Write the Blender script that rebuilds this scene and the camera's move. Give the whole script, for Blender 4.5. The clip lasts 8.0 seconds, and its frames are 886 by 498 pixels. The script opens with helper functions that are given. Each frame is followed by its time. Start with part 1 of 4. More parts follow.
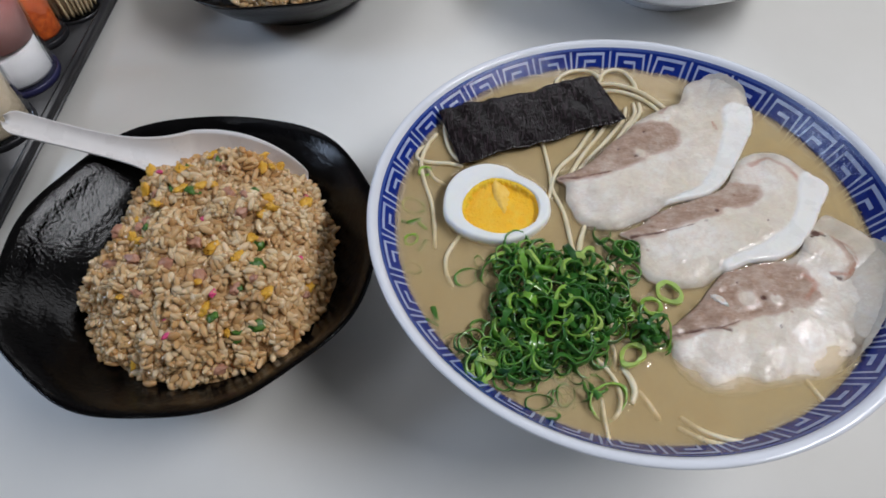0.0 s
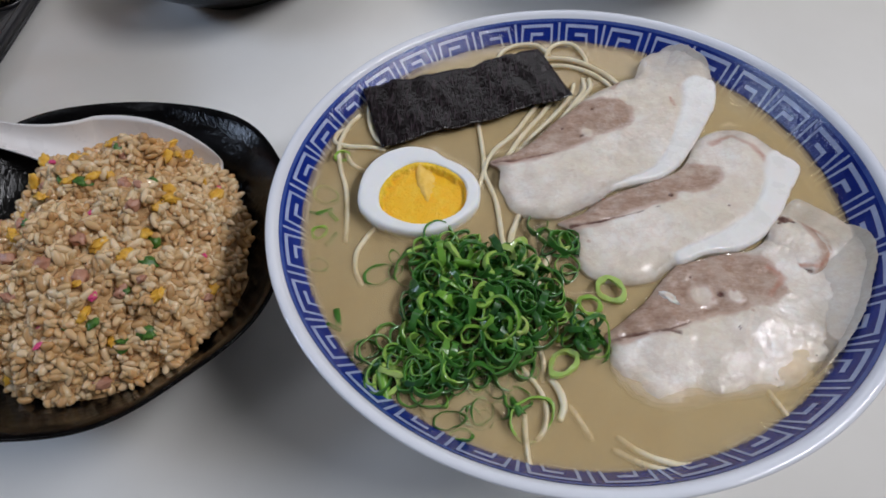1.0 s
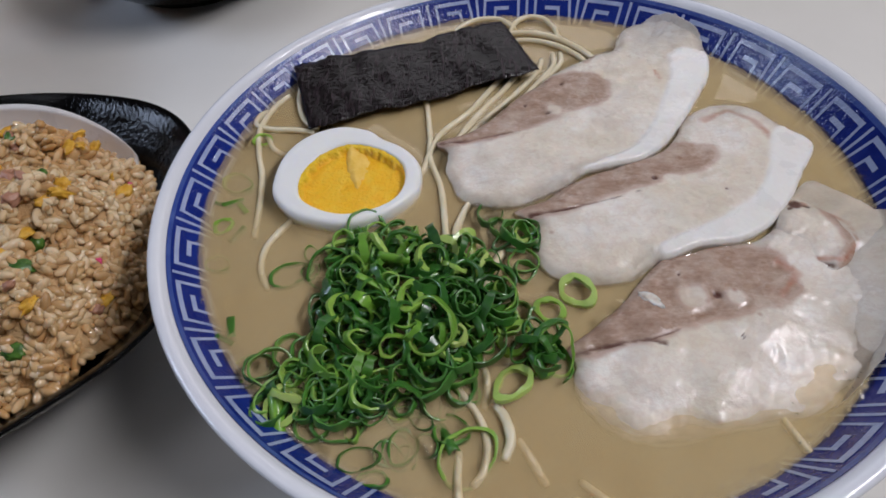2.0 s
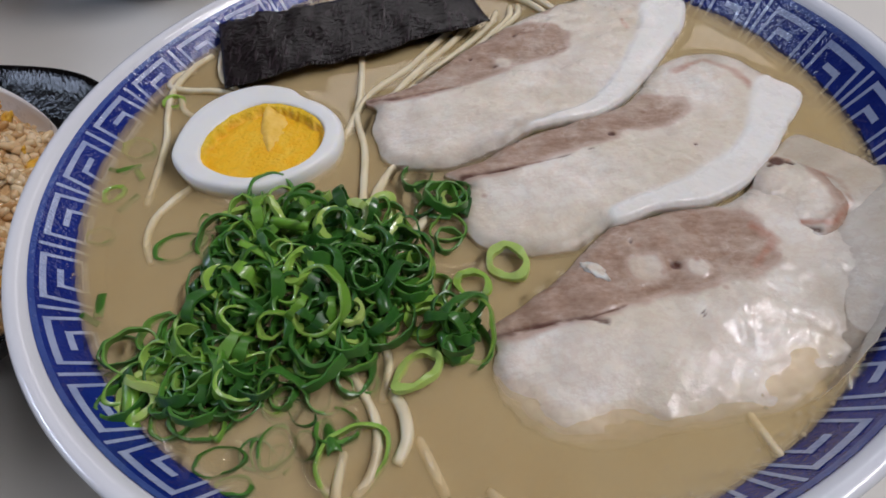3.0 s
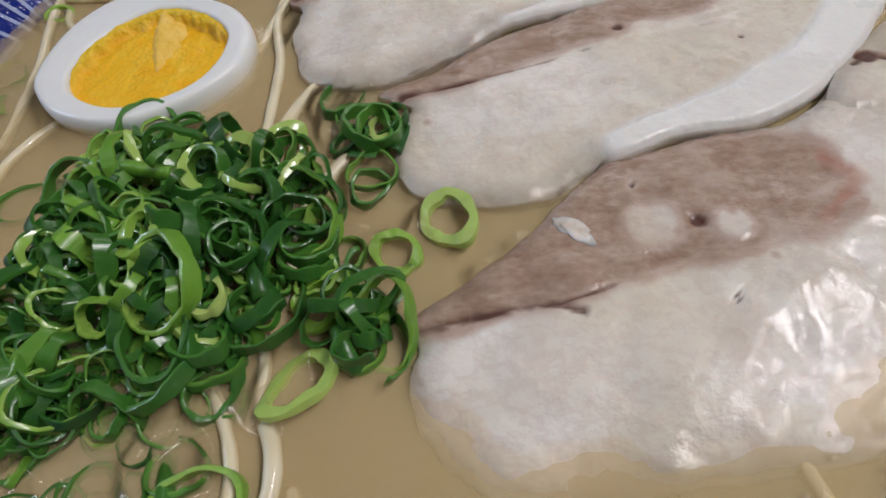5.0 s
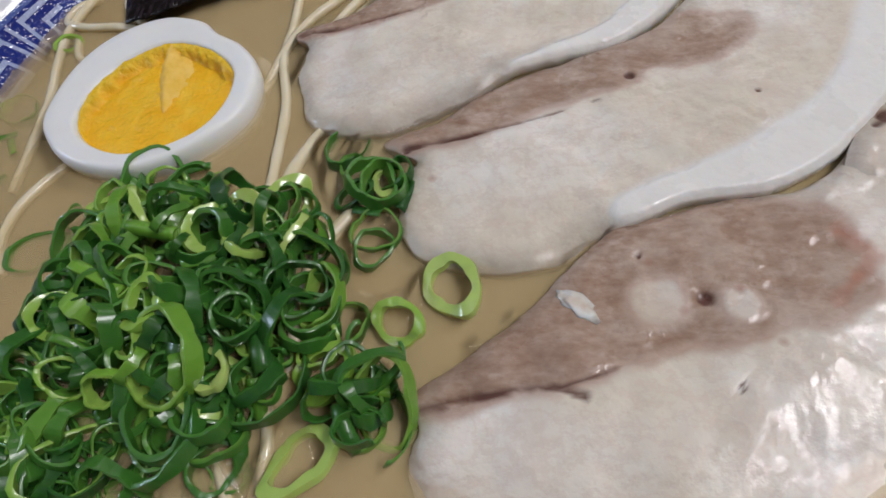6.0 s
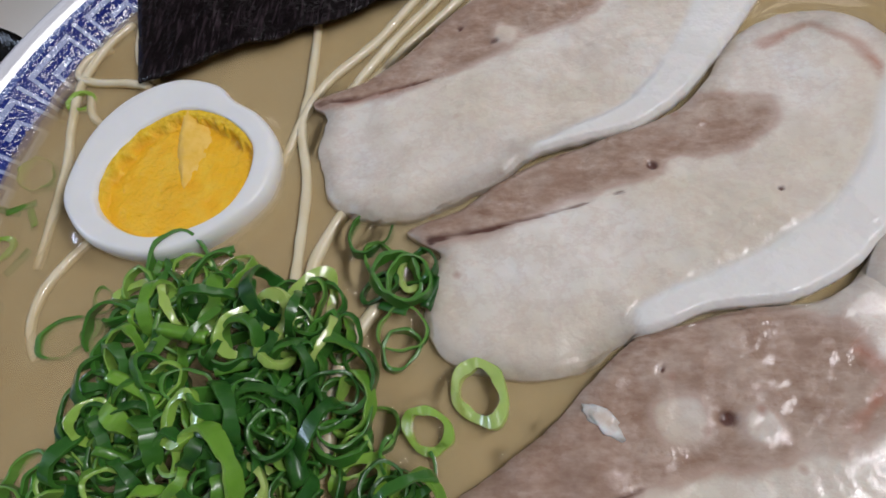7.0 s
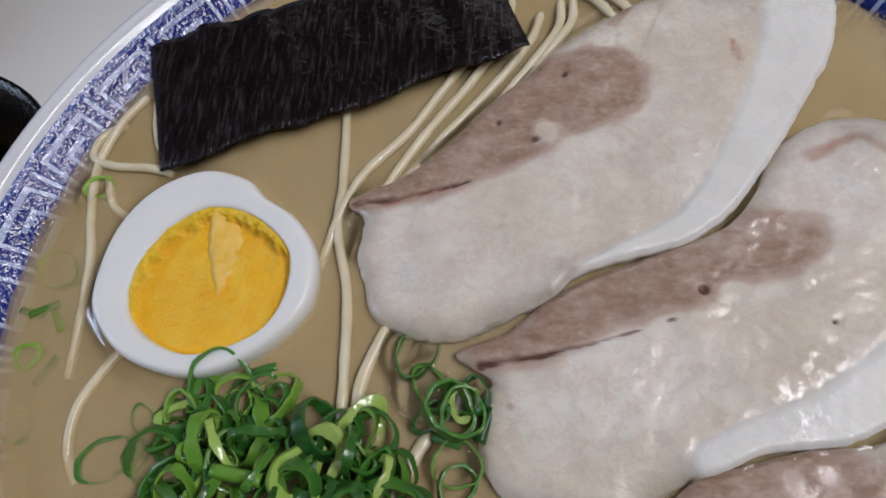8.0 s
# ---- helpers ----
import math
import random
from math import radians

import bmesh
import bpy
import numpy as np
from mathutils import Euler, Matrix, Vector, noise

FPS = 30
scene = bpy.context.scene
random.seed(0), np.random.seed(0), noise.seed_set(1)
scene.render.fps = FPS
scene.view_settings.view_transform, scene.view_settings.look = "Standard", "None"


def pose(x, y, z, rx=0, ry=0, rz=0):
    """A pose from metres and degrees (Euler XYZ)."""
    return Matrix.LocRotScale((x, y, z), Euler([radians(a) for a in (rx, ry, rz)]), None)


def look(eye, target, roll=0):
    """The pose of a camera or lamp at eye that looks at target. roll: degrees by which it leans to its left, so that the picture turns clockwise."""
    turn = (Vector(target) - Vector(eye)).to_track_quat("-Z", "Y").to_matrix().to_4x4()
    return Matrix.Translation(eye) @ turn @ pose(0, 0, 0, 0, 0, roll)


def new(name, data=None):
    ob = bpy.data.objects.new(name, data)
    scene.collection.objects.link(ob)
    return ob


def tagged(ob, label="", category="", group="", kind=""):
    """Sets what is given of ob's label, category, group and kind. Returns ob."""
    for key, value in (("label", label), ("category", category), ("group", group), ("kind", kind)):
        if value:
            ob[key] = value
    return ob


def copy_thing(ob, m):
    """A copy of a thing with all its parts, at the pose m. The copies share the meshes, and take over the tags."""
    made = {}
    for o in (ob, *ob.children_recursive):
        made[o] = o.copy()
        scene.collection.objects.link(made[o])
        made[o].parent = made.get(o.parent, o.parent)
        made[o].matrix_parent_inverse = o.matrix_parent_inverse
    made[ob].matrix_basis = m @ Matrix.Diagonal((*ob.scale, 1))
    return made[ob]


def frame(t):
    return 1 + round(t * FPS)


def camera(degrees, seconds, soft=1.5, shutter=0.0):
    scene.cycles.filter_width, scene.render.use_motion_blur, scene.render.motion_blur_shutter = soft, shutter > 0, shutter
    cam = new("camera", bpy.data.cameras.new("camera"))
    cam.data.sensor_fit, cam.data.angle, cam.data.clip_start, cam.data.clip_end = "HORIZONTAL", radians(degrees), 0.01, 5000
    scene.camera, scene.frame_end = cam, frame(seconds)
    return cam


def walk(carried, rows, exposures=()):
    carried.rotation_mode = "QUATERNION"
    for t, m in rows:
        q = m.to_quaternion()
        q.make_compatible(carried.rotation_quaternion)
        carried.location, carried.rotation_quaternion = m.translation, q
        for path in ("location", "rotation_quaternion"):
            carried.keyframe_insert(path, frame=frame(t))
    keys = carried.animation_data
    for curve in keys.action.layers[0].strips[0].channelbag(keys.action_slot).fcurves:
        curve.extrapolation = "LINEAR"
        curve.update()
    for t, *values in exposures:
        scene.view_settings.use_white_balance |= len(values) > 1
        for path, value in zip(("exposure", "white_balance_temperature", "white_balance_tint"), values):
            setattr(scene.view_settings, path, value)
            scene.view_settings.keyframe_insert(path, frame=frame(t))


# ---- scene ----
cam = camera(69.7, 8.0, 1.7)
PATH = [
    (0, (-0.00739, 0.00147, 0.30332), (-0.00738, 0.11968, 0.14200), -0.47),
    (0.5, (0.00821, 0.01195, 0.28871), (0.00761, 0.12973, 0.12707), -0.88),
    (1, (0.02989, 0.01969, 0.27001), (0.02825, 0.13906, 0.10954), -1.78),
    (1.2, (0.03604, 0.02204, 0.26440), (0.03459, 0.14198, 0.10436), -1.98),
    (2.3, (0.06274, 0.04366, 0.20867), (0.05671, 0.17337, 0.05655), -3.79),
    (2.5, (0.06847, 0.04626, 0.20281), (0.06163, 0.17574, 0.05053), -4.17),
    (3, (0.08301, 0.04895, 0.19198), (0.07143, 0.17852, 0.04007), -5.83),
    (3.5, (0.09278, 0.05417, 0.18162), (0.07655, 0.18364, 0.03005), -7.50),
    (4, (0.09555, 0.06417, 0.16924), (0.07518, 0.19192, 0.01672), -9.32),
    (4.5, (0.09480, 0.07231, 0.15878), (0.07071, 0.19430, 0.00213), -11.20),
    (4.7, (0.09877, 0.07673, 0.15502), (0.07228, 0.19417, -0.00469), -12.70),
    (5.8, (0.10763, 0.09434, 0.15902), (0.07285, 0.20146, -0.00625), -16.51),
    (6, (0.10749, 0.09715, 0.16272), (0.07138, 0.20157, -0.00399), -17.60),
    (6.5, (0.10882, 0.10715, 0.16928), (0.07184, 0.20520, -0.00107), -19.23),
    (7, (0.10381, 0.11909, 0.17832), (0.06752, 0.21056, 0.00420), -20.29),
    (7.5, (0.09611, 0.13441, 0.18758), (0.06366, 0.21900, 0.00928), -19.96),
    (8, (0.09053, 0.14791, 0.19236), (0.06060, 0.22862, 0.01184), -19.56),
]
walk(cam, [(t, look(eye, target, roll)) for t, eye, target, roll in PATH],
     [(0.0, -0.05, 6050, 12), (1.0, -0.17, 6050, 14), (2.5, -0.27, 6200, 17), (4.5, -0.26, 6300, 15), (6.5, -0.25, 6200, 15), (8.0, -0.38, 6150, 16)])

# ---- light ----
world = bpy.data.worlds.new("world")
scene.world = world
world.use_nodes = True
_wn = world.node_tree
_sky = _wn.nodes.new("ShaderNodeTexSky")
_sky.sky_type, _sky.sun_disc = "NISHITA", False
_sky.sun_elevation, _sky.sun_rotation = radians(40), radians(100)
_wn.links.new(_sky.outputs[0], _wn.nodes["Background"].inputs[0])
_wn.nodes["Background"].inputs[1].default_value = 0.1


def area(name, eye, target, sx, sy, power, colour):
    lamp = bpy.data.lights.new(name, "AREA")
    lamp.shape, lamp.size, lamp.size_y, lamp.energy, lamp.color = "RECTANGLE", sx, sy, power, colour
    ob = new(name, lamp)
    ob.matrix_world = look(eye, target)
    return ob


area("daylight_right", (1.14, 0.10, 1.54), (0.0, 0.22, 0.08), 1.2, 0.24, 24, (1.0, 0.98, 0.95))
area("daylight_left", (-1.75, 0.22, 1.04), (0.0, 0.22, 0.08), 0.7, 0.24, 11, (0.66, 0.80, 1.0))
# unseen far lamp, added as fill and for sheen on the far tabletop
area("daylight_far", (0.35, 2.15, 1.30), (0.05, 0.30, 0.0), 1.7, 0.45, 6, (1.0, 0.98, 0.94))
area("ceiling_tube", (-0.80, 0.15, 1.66), (-0.80, 0.15, 0.0), 0.05, 1.3, 2.5, (0.97, 0.98, 1.0))


# ---- materials ----
class Mat:
    """A small builder of node materials."""

    def __init__(self, name, rough=0.5, spec=0.5, metal=0.0):
        self.m = bpy.data.materials.new(name)
        self.m.use_nodes = True
        self.t = self.m.node_tree
        self.b = self.t.nodes["Principled BSDF"]
        self.set("Roughness", rough)
        self.set("Specular IOR Level", spec)
        self.set("Metallic", metal)

    def set(self, key, value):
        self.b.inputs[key].default_value = value
        return self

    def node(self, kind, **inputs):
        n = self.t.nodes.new(kind)
        for k, v in inputs.items():
            n.inputs[k.replace("_", " ")].default_value = v
        return n

    def link(self, a, b):
        self.t.links.new(a, b)

    def coords(self, scale=(1, 1, 1)):
        c = self.node("ShaderNodeTexCoord")
        mp = self.node("ShaderNodeMapping", Scale=scale)
        self.link(c.outputs["Object"], mp.inputs[0])
        return mp.outputs[0]

    def noise(self, scale, detail=4, stretch=(1, 1, 1), rough=0.55):
        n = self.node("ShaderNodeTexNoise", Scale=scale, Detail=detail, Roughness=rough)
        self.link(self.coords(stretch), n.inputs["Vector"])
        return n.outputs["Fac"]

    def voronoi(self, scale, stretch=(1, 1, 1)):
        n = self.node("ShaderNodeTexVoronoi", Scale=scale)
        self.link(self.coords(stretch), n.inputs["Vector"])
        return n.outputs["Distance"]

    def ramp(self, fac, *stops):
        n = self.node("ShaderNodeValToRGB")
        e = n.color_ramp.elements
        while len(e) < len(stops):
            e.new(0.5)
        for el, (p, c) in zip(e, stops):
            el.position = p
            el.color = (*c, 1) if len(c) == 3 else c
        self.link(fac, n.inputs[0])
        return n.outputs[0]

    def mix(self, fac, a, b, mode="MIX"):
        n = self.t.nodes.new("ShaderNodeMix")
        n.data_type, n.blend_type = "RGBA", mode
        for s, v in ((n.inputs[0], fac), (n.inputs[6], a), (n.inputs[7], b)):
            if isinstance(v, (int, float)):
                s.default_value = v
            elif isinstance(v, tuple):
                s.default_value = (*v, 1)
            else:
                self.link(v, s)
        return n.outputs[2]

    def attr(self, name):
        n = self.node("ShaderNodeAttribute")
        n.attribute_name = name
        return n.outputs["Fac"]

    def rand(self):
        return self.node("ShaderNodeObjectInfo").outputs["Random"]

    def island(self):
        return self.node("ShaderNodeNewGeometry").outputs["Random Per Island"]

    def colour(self, c):
        if isinstance(c, tuple):
            self.set("Base Color", (*c, 1))
        else:
            self.link(c, self.b.inputs["Base Color"])
        return self

    def roughness(self, fac, lo, hi):
        n = self.node("ShaderNodeMapRange")
        n.inputs["To Min"].default_value, n.inputs["To Max"].default_value = lo, hi
        self.link(fac, n.inputs["Value"])
        self.link(n.outputs[0], self.b.inputs["Roughness"])
        return self

    def bump(self, fac, strength=0.3, distance=0.001):
        n = self.node("ShaderNodeBump", Strength=strength, Distance=distance)
        self.link(fac, n.inputs["Height"])
        if self.b.inputs["Normal"].links:
            self.link(self.b.inputs["Normal"].links[0].from_socket, n.inputs["Normal"])
        self.link(n.outputs[0], self.b.inputs["Normal"])
        return self

    def sss(self, weight, radius, scale):
        self.set("Subsurface Weight", weight).set("Subsurface Radius", radius).set("Subsurface Scale", scale)
        return self


def simple(name, lo, hi, scale=40, rough=0.5, spec=0.5, bump=0.0, dist=0.0005):
    m = Mat(name, rough, spec)
    f = m.noise(scale)
    m.colour(m.ramp(f, (0.3, lo), (0.7, hi)))
    m.roughness(m.noise(scale * 3), rough * 0.85, min(1, rough * 1.15))
    if bump:
        m.bump(m.noise(scale * 6), bump, dist)
    return m


M = {}
M["table"] = simple("table_laminate", (0.78, 0.765, 0.72), (0.83, 0.815, 0.775), 9, 0.42, 0.5, 0.05, 0.0003).m
M["wall"] = simple("wall_plaster", (0.20, 0.18, 0.155), (0.26, 0.24, 0.21), 3, 0.8, 0.2, 0.2).m
M["ceiling"] = simple("ceiling_board", (0.42, 0.41, 0.39), (0.48, 0.47, 0.45), 3, 0.85, 0.2, 0.2).m
M["floor"] = simple("floor_lino", (0.22, 0.18, 0.14), (0.30, 0.25, 0.20), 6, 0.5, 0.4, 0.1).m
M["steel"] = simple("dark_steel", (0.08, 0.08, 0.08), (0.12, 0.12, 0.12), 20, 0.4).m

m = Mat("white_glaze", 0.12, 0.5)
m.colour(m.ramp(m.noise(14), (0.35, (0.74, 0.76, 0.82)), (0.7, (0.80, 0.82, 0.87))))
m.bump(m.noise(60), 0.05, 0.0004)
M["glaze"] = m.m
m = Mat("blue_glaze", 0.08, 0.45)
m.colour(m.ramp(m.noise(90), (0.3, (0.006, 0.016, 0.17)), (0.72, (0.013, 0.034, 0.26))))
m.bump(m.noise(950, 1), 0.7, 0.00036)
M["blue"] = m.m
m = Mat("pale_blue_line", 0.09, 0.5)
m.colour(m.ramp(m.noise(160), (0.3, (0.30, 0.37, 0.60)), (0.7, (0.44, 0.50, 0.70))))
m.bump(m.noise(950, 1), 0.7, 0.00036)
M["line"] = m.m

m = Mat("mid_blue_line", 0.09, 0.5)
m.colour(m.ramp(m.noise(120), (0.3, (0.035, 0.07, 0.30)), (0.7, (0.07, 0.12, 0.38))))
m.bump(m.noise(950, 1), 0.7, 0.00036)
M["mid_blue"] = m.m

m = Mat("black_plate_glaze", 0.14, 0.2)
m.colour(m.ramp(m.noise(60), (0.35, (0.0008, 0.0008, 0.001)), (0.75, (0.003, 0.0027, 0.003))))
m.roughness(m.noise(45, 6), 0.06, 0.18)
m.bump(m.noise(520, 3, (1, 1, 0.6)), 0.6, 0.0005)
m.bump(m.noise(60, 2), 0.3, 0.0008)
M["black"] = m.m
m = Mat("black_plastic", 0.35, 0.4)
m.colour(m.ramp(m.noise(50), (0.3, (0.010, 0.010, 0.012)), (0.7, (0.022, 0.021, 0.024))))
M["plastic"] = m.m
M["spoon"] = simple("white_melamine", (0.72, 0.69, 0.67), (0.78, 0.75, 0.73), 30, 0.28, 0.5, 0.04).m


def broth_mat(name, alpha):
    m = Mat(name, 0.6, 0.0)
    big, fine = m.noise(26, 5), m.noise(300, 3)
    c = m.ramp(big, (0.3, (0.88, 0.68, 0.35)), (0.55, (0.91, 0.73, 0.40)), (0.8, (0.94, 0.79, 0.49)))
    m.colour(m.mix(0.12, c, m.ramp(fine, (0.45, (0.66, 0.50, 0.27)), (0.6, (0.86, 0.76, 0.55)))))
    m.set("Alpha", alpha)
    return m.m


m = Mat("broth_surface", 0.05, 0.5)
film, clear_film, mirror = m.node("ShaderNodeMixShader"), m.node("ShaderNodeBsdfTransparent"), m.node("ShaderNodeBsdfGlossy", Roughness=0.06)
fres, swell = m.node("ShaderNodeFresnel", IOR=1.36), m.node("ShaderNodeBump", Strength=0.16, Distance=0.0010)
m.link(m.noise(55, 2), swell.inputs["Height"])
m.link(swell.outputs[0], mirror.inputs["Normal"])
m.link(swell.outputs[0], fres.inputs["Normal"])
m.link(fres.outputs[0], film.inputs[0])
m.link(clear_film.outputs[0], film.inputs[1])
m.link(mirror.outputs[0], film.inputs[2])
m.link(film.outputs[0], m.t.nodes["Material Output"].inputs["Surface"])
M["broth_top"] = m.m
M["broth_mid"] = broth_mat("broth_cloud", 0.30)
M["broth_deep"] = broth_mat("broth_body", 1.0)

m = Mat("broth_foam", 0.08, 0.5)
m.colour(m.ramp(m.noise(200), (0.3, (0.70, 0.55, 0.32)), (0.7, (0.84, 0.74, 0.54))))
m.set("Alpha", 0.28)
M["foam"] = m.m
m = Mat("noodle", 0.25, 0.45)
m.colour(m.ramp(m.noise(120), (0.3, (0.72, 0.62, 0.40)), (0.7, (0.82, 0.74, 0.54))))
m.sss(0.25, (1.0, 0.8, 0.5), 0.002)
m.bump(m.noise(300), 0.1, 0.0003)
m.set("Coat Weight", 0.6).set("Coat Roughness", 0.05)
M["noodle"] = m.m

m = Mat("egg_white", 0.28, 0.45)
m.colour(m.ramp(m.noise(60), (0.3, (0.85, 0.86, 0.84)), (0.7, (0.90, 0.91, 0.90))))
m.sss(0.4, (1.0, 0.9, 0.7), 0.003)
m.bump(m.noise(350), 0.08, 0.0004)
M["egg_white"] = m.m
m = Mat("egg_yolk", 0.24, 0.4)
f = m.noise(210, 6)
c = m.ramp(f, (0.25, (0.98, 0.49, 0.010)), (0.5, (1.0, 0.56, 0.02)), (0.78, (1.0, 0.64, 0.06)))
m.colour(m.mix(m.attr("ledge"), c, m.ramp(m.noise(800, 3), (0.35, (0.82, 0.50, 0.006)), (0.65, (1.0, 0.68, 0.05)))))
m.sss(0.08, (1.0, 0.6, 0.15), 0.002)
m.bump(m.noise(900, 4), 0.8, 0.0008)
m.bump(m.noise(240, 4), 0.5, 0.0012)
M["yolk"] = m.m
m = Mat("egg_yolk_crumb", 0.4, 0.4)
m.colour(m.ramp(m.noise(300), (0.3, (0.88, 0.54, 0.06)), (0.7, (0.98, 0.66, 0.16))))
m.bump(m.noise(600), 0.5, 0.0006)
M["crumb"] = m.m

m = Mat("nori_sheet", 0.2, 0.28)
v = m.noise(330, 4, (3.4, 0.45, 1))
m.colour(m.ramp(v, (0.35, (0.002, 0.0013, 0.0014)), (0.52, (0.008, 0.005, 0.006)), (0.72, (0.042, 0.029, 0.034))))
m.roughness(m.noise(200, 4), 0.08, 0.24)
m.bump(v, 0.9, 0.0004)
m.bump(m.noise(600, 3), 0.8, 0.0004)
m.bump(m.noise(60), 0.4, 0.0010)
M["nori"] = m.m

m = Mat("scallion", 0.34, 0.45)
r = m.rand()
skin = m.ramp(r, (0.0, (0.014, 0.070, 0.014)), (0.4, (0.028, 0.125, 0.018)), (0.8, (0.050, 0.18, 0.022)), (1.0, (0.20, 0.42, 0.04)))
flesh = m.ramp(r, (0.0, (0.030, 0.14, 0.02)), (0.6, (0.085, 0.26, 0.035)), (1.0, (0.36, 0.56, 0.10)))
c = m.mix(m.attr("inner"), skin, flesh)
m.colour(m.mix(m.ramp(m.noise(330), (0.45, (0, 0, 0)), (0.75, (0.45, 0.45, 0.45))), c, (0.08, 0.21, 0.03)))
m.sss(0.2, (0.5, 1.0, 0.3), 0.0012)
m.set("Coat Weight", 0.35).set("Coat Roughness", 0.05)
m.bump(m.noise(520, 4, (1, 1, 0.25)), 0.4, 0.0005)
M["scallion"] = m.m
m = Mat("pale_scallion", 0.2, 0.5)
c = m.ramp(m.rand(), (0.0, (0.24, 0.46, 0.05)), (1.0, (0.46, 0.60, 0.17)))
m.colour(c)
m.set("Coat Weight", 0.5).set("Coat Roughness", 0.06)
m.sss(0.3, (0.7, 1.0, 0.4), 0.002)
m.bump(m.noise(500, 3), 0.12, 0.0004)
M["scallion_pale"] = m.m

m = Mat("pork", 0.24, 0.45)
lean, rind, crack, clear = m.attr("lean"), m.attr("rind"), m.attr("crack"), m.attr("thin")
grain = m.noise(210, 6, (1, 2.2, 1))
fine = m.noise(620, 5, (1, 1.8, 1))
blot = m.noise(75, 6)
fat = m.ramp(blot, (0.3, (0.76, 0.68, 0.59)), (0.5, (0.81, 0.75, 0.67)), (0.72, (0.86, 0.83, 0.78)))
fat = m.mix(m.ramp(m.noise(30, 4), (0.42, (0, 0, 0)), (0.62, (0.7, 0.7, 0.7))), fat, (0.71, 0.63, 0.49))
veins = m.ramp(m.noise(150, 7, (1, 1.4, 1), 0.7), (0.44, (0, 0, 0)), (0.5, (0.28, 0.28, 0.28)), (0.56, (0, 0, 0)))
fat = m.mix(veins, fat, (0.60, 0.44, 0.36))
meat = m.ramp(grain, (0.25, (0.30, 0.185, 0.125)), (0.5, (0.42, 0.29, 0.215)), (0.78, (0.54, 0.41, 0.33)))
meat = m.mix(m.ramp(fine, (0.42, (0, 0, 0)), (0.7, (0.55, 0.55, 0.55))), meat, (0.27, 0.15, 0.105))
c = m.mix(lean, fat, meat)
c = m.mix(m.ramp(lean, (0.05, (0, 0, 0)), (0.5, (0.45, 0.45, 0.45)), (0.95, (0, 0, 0))), c, (0.50, 0.29, 0.22))
haze = m.ramp(m.noise(110, 5), (0.50, (0, 0, 0)), (0.70, (0.45, 0.45, 0.45)))
c = m.mix(haze, c, (0.64, 0.54, 0.45))
spots = m.ramp(m.voronoi(110), (0.0, (1, 1, 1)), (0.13, (0, 0, 0)))
gate = m.ramp(m.noise(38), (0.50, (0, 0, 0)), (0.60, (0.8, 0.8, 0.8)))
c = m.mix(m.mix(1.0, spots, gate, "MULTIPLY"), c, (0.34, 0.14, 0.09))
c = m.mix(m.ramp(m.attr("stain"), (0.1, (0, 0, 0)), (0.8, (0.85, 0.85, 0.85))), c, (0.46, 0.21, 0.14))
c = m.mix(m.ramp(crack, (0.15, (0, 0, 0)), (0.75, (1, 1, 1))), c, (0.12, 0.05, 0.035))
m.colour(m.mix(rind, c, m.ramp(m.noise(50), (0.3, (0.82, 0.79, 0.74)), (0.7, (0.87, 0.85, 0.81)))))
m.sss(0.2, (1.0, 0.7, 0.5), 0.003)
see = m.node("ShaderNodeMapRange")
see.inputs["To Min"].default_value, see.inputs["To Max"].default_value = 1.0, 0.62
m.link(clear, see.inputs["Value"])
m.link(see.outputs[0], m.b.inputs["Alpha"])
m.roughness(m.ramp(m.noise(90, 4), (0.40, (0, 0, 0)), (0.52, (1, 1, 1))), 0.16, 0.42)
m.bump(grain, 0.05, 0.0005)
m.bump(m.noise(60, 3), 0.18, 0.0012)
m.bump(m.noise(430, 3), 0.6, 0.0005)
m.bump(fine, 0.15, 0.0003)
m.set("Coat Weight", 0.15).set("Coat Roughness", 0.05)
M["pork"] = m.m
m = Mat("fat_scrap", 0.15, 0.5)
m.colour(m.ramp(m.noise(300, 4), (0.3, (0.66, 0.50, 0.38)), (0.6, (0.85, 0.80, 0.75))))
m.sss(0.4, (1.0, 0.6, 0.45), 0.003)
m.bump(m.noise(500, 3), 0.4, 0.0006)
M["flake"] = m.m

m = Mat("rice_grain", 0.2, 0.5)
c = m.ramp(m.island(), (0.0, (0.50, 0.29, 0.12)), (0.45, (0.62, 0.41, 0.20)), (1.0, (0.78, 0.61, 0.39)))
zone = m.ramp(m.noise(26, 5), (0.48, (0, 0, 0)), (0.68, (0.65, 0.65, 0.65)))
m.colour(m.mix(zone, c, (0.60, 0.31, 0.09)))
m.sss(0.2, (1.0, 0.65, 0.4), 0.002)
m.bump(m.noise(700, 2), 0.12, 0.0004)
m.set("Coat Weight", 0.4).set("Coat Roughness", 0.08)
M["rice"] = m.m
M["rice_core"] = simple("rice_core", (0.46, 0.26, 0.10), (0.62, 0.40, 0.19), 150, 0.45, 0.4, 0.6, 0.002).m
M["fried_egg"] = simple("fried_egg", (0.62, 0.30, 0.02), (0.80, 0.48, 0.06), 300, 0.35, 0.45, 0.4).m
M["leek_bit"] = simple("scallion_bit", (0.02, 0.08, 0.01), (0.10, 0.22, 0.03), 300, 0.3, 0.5, 0.2).m
M["pink_bit"] = simple("pink_pickle", (0.60, 0.03, 0.14), (0.72, 0.10, 0.24), 300, 0.3, 0.5, 0.2).m
M["ham_bit"] = simple("pork_bit", (0.36, 0.16, 0.10), (0.52, 0.28, 0.18), 200, 0.35, 0.5, 0.3).m

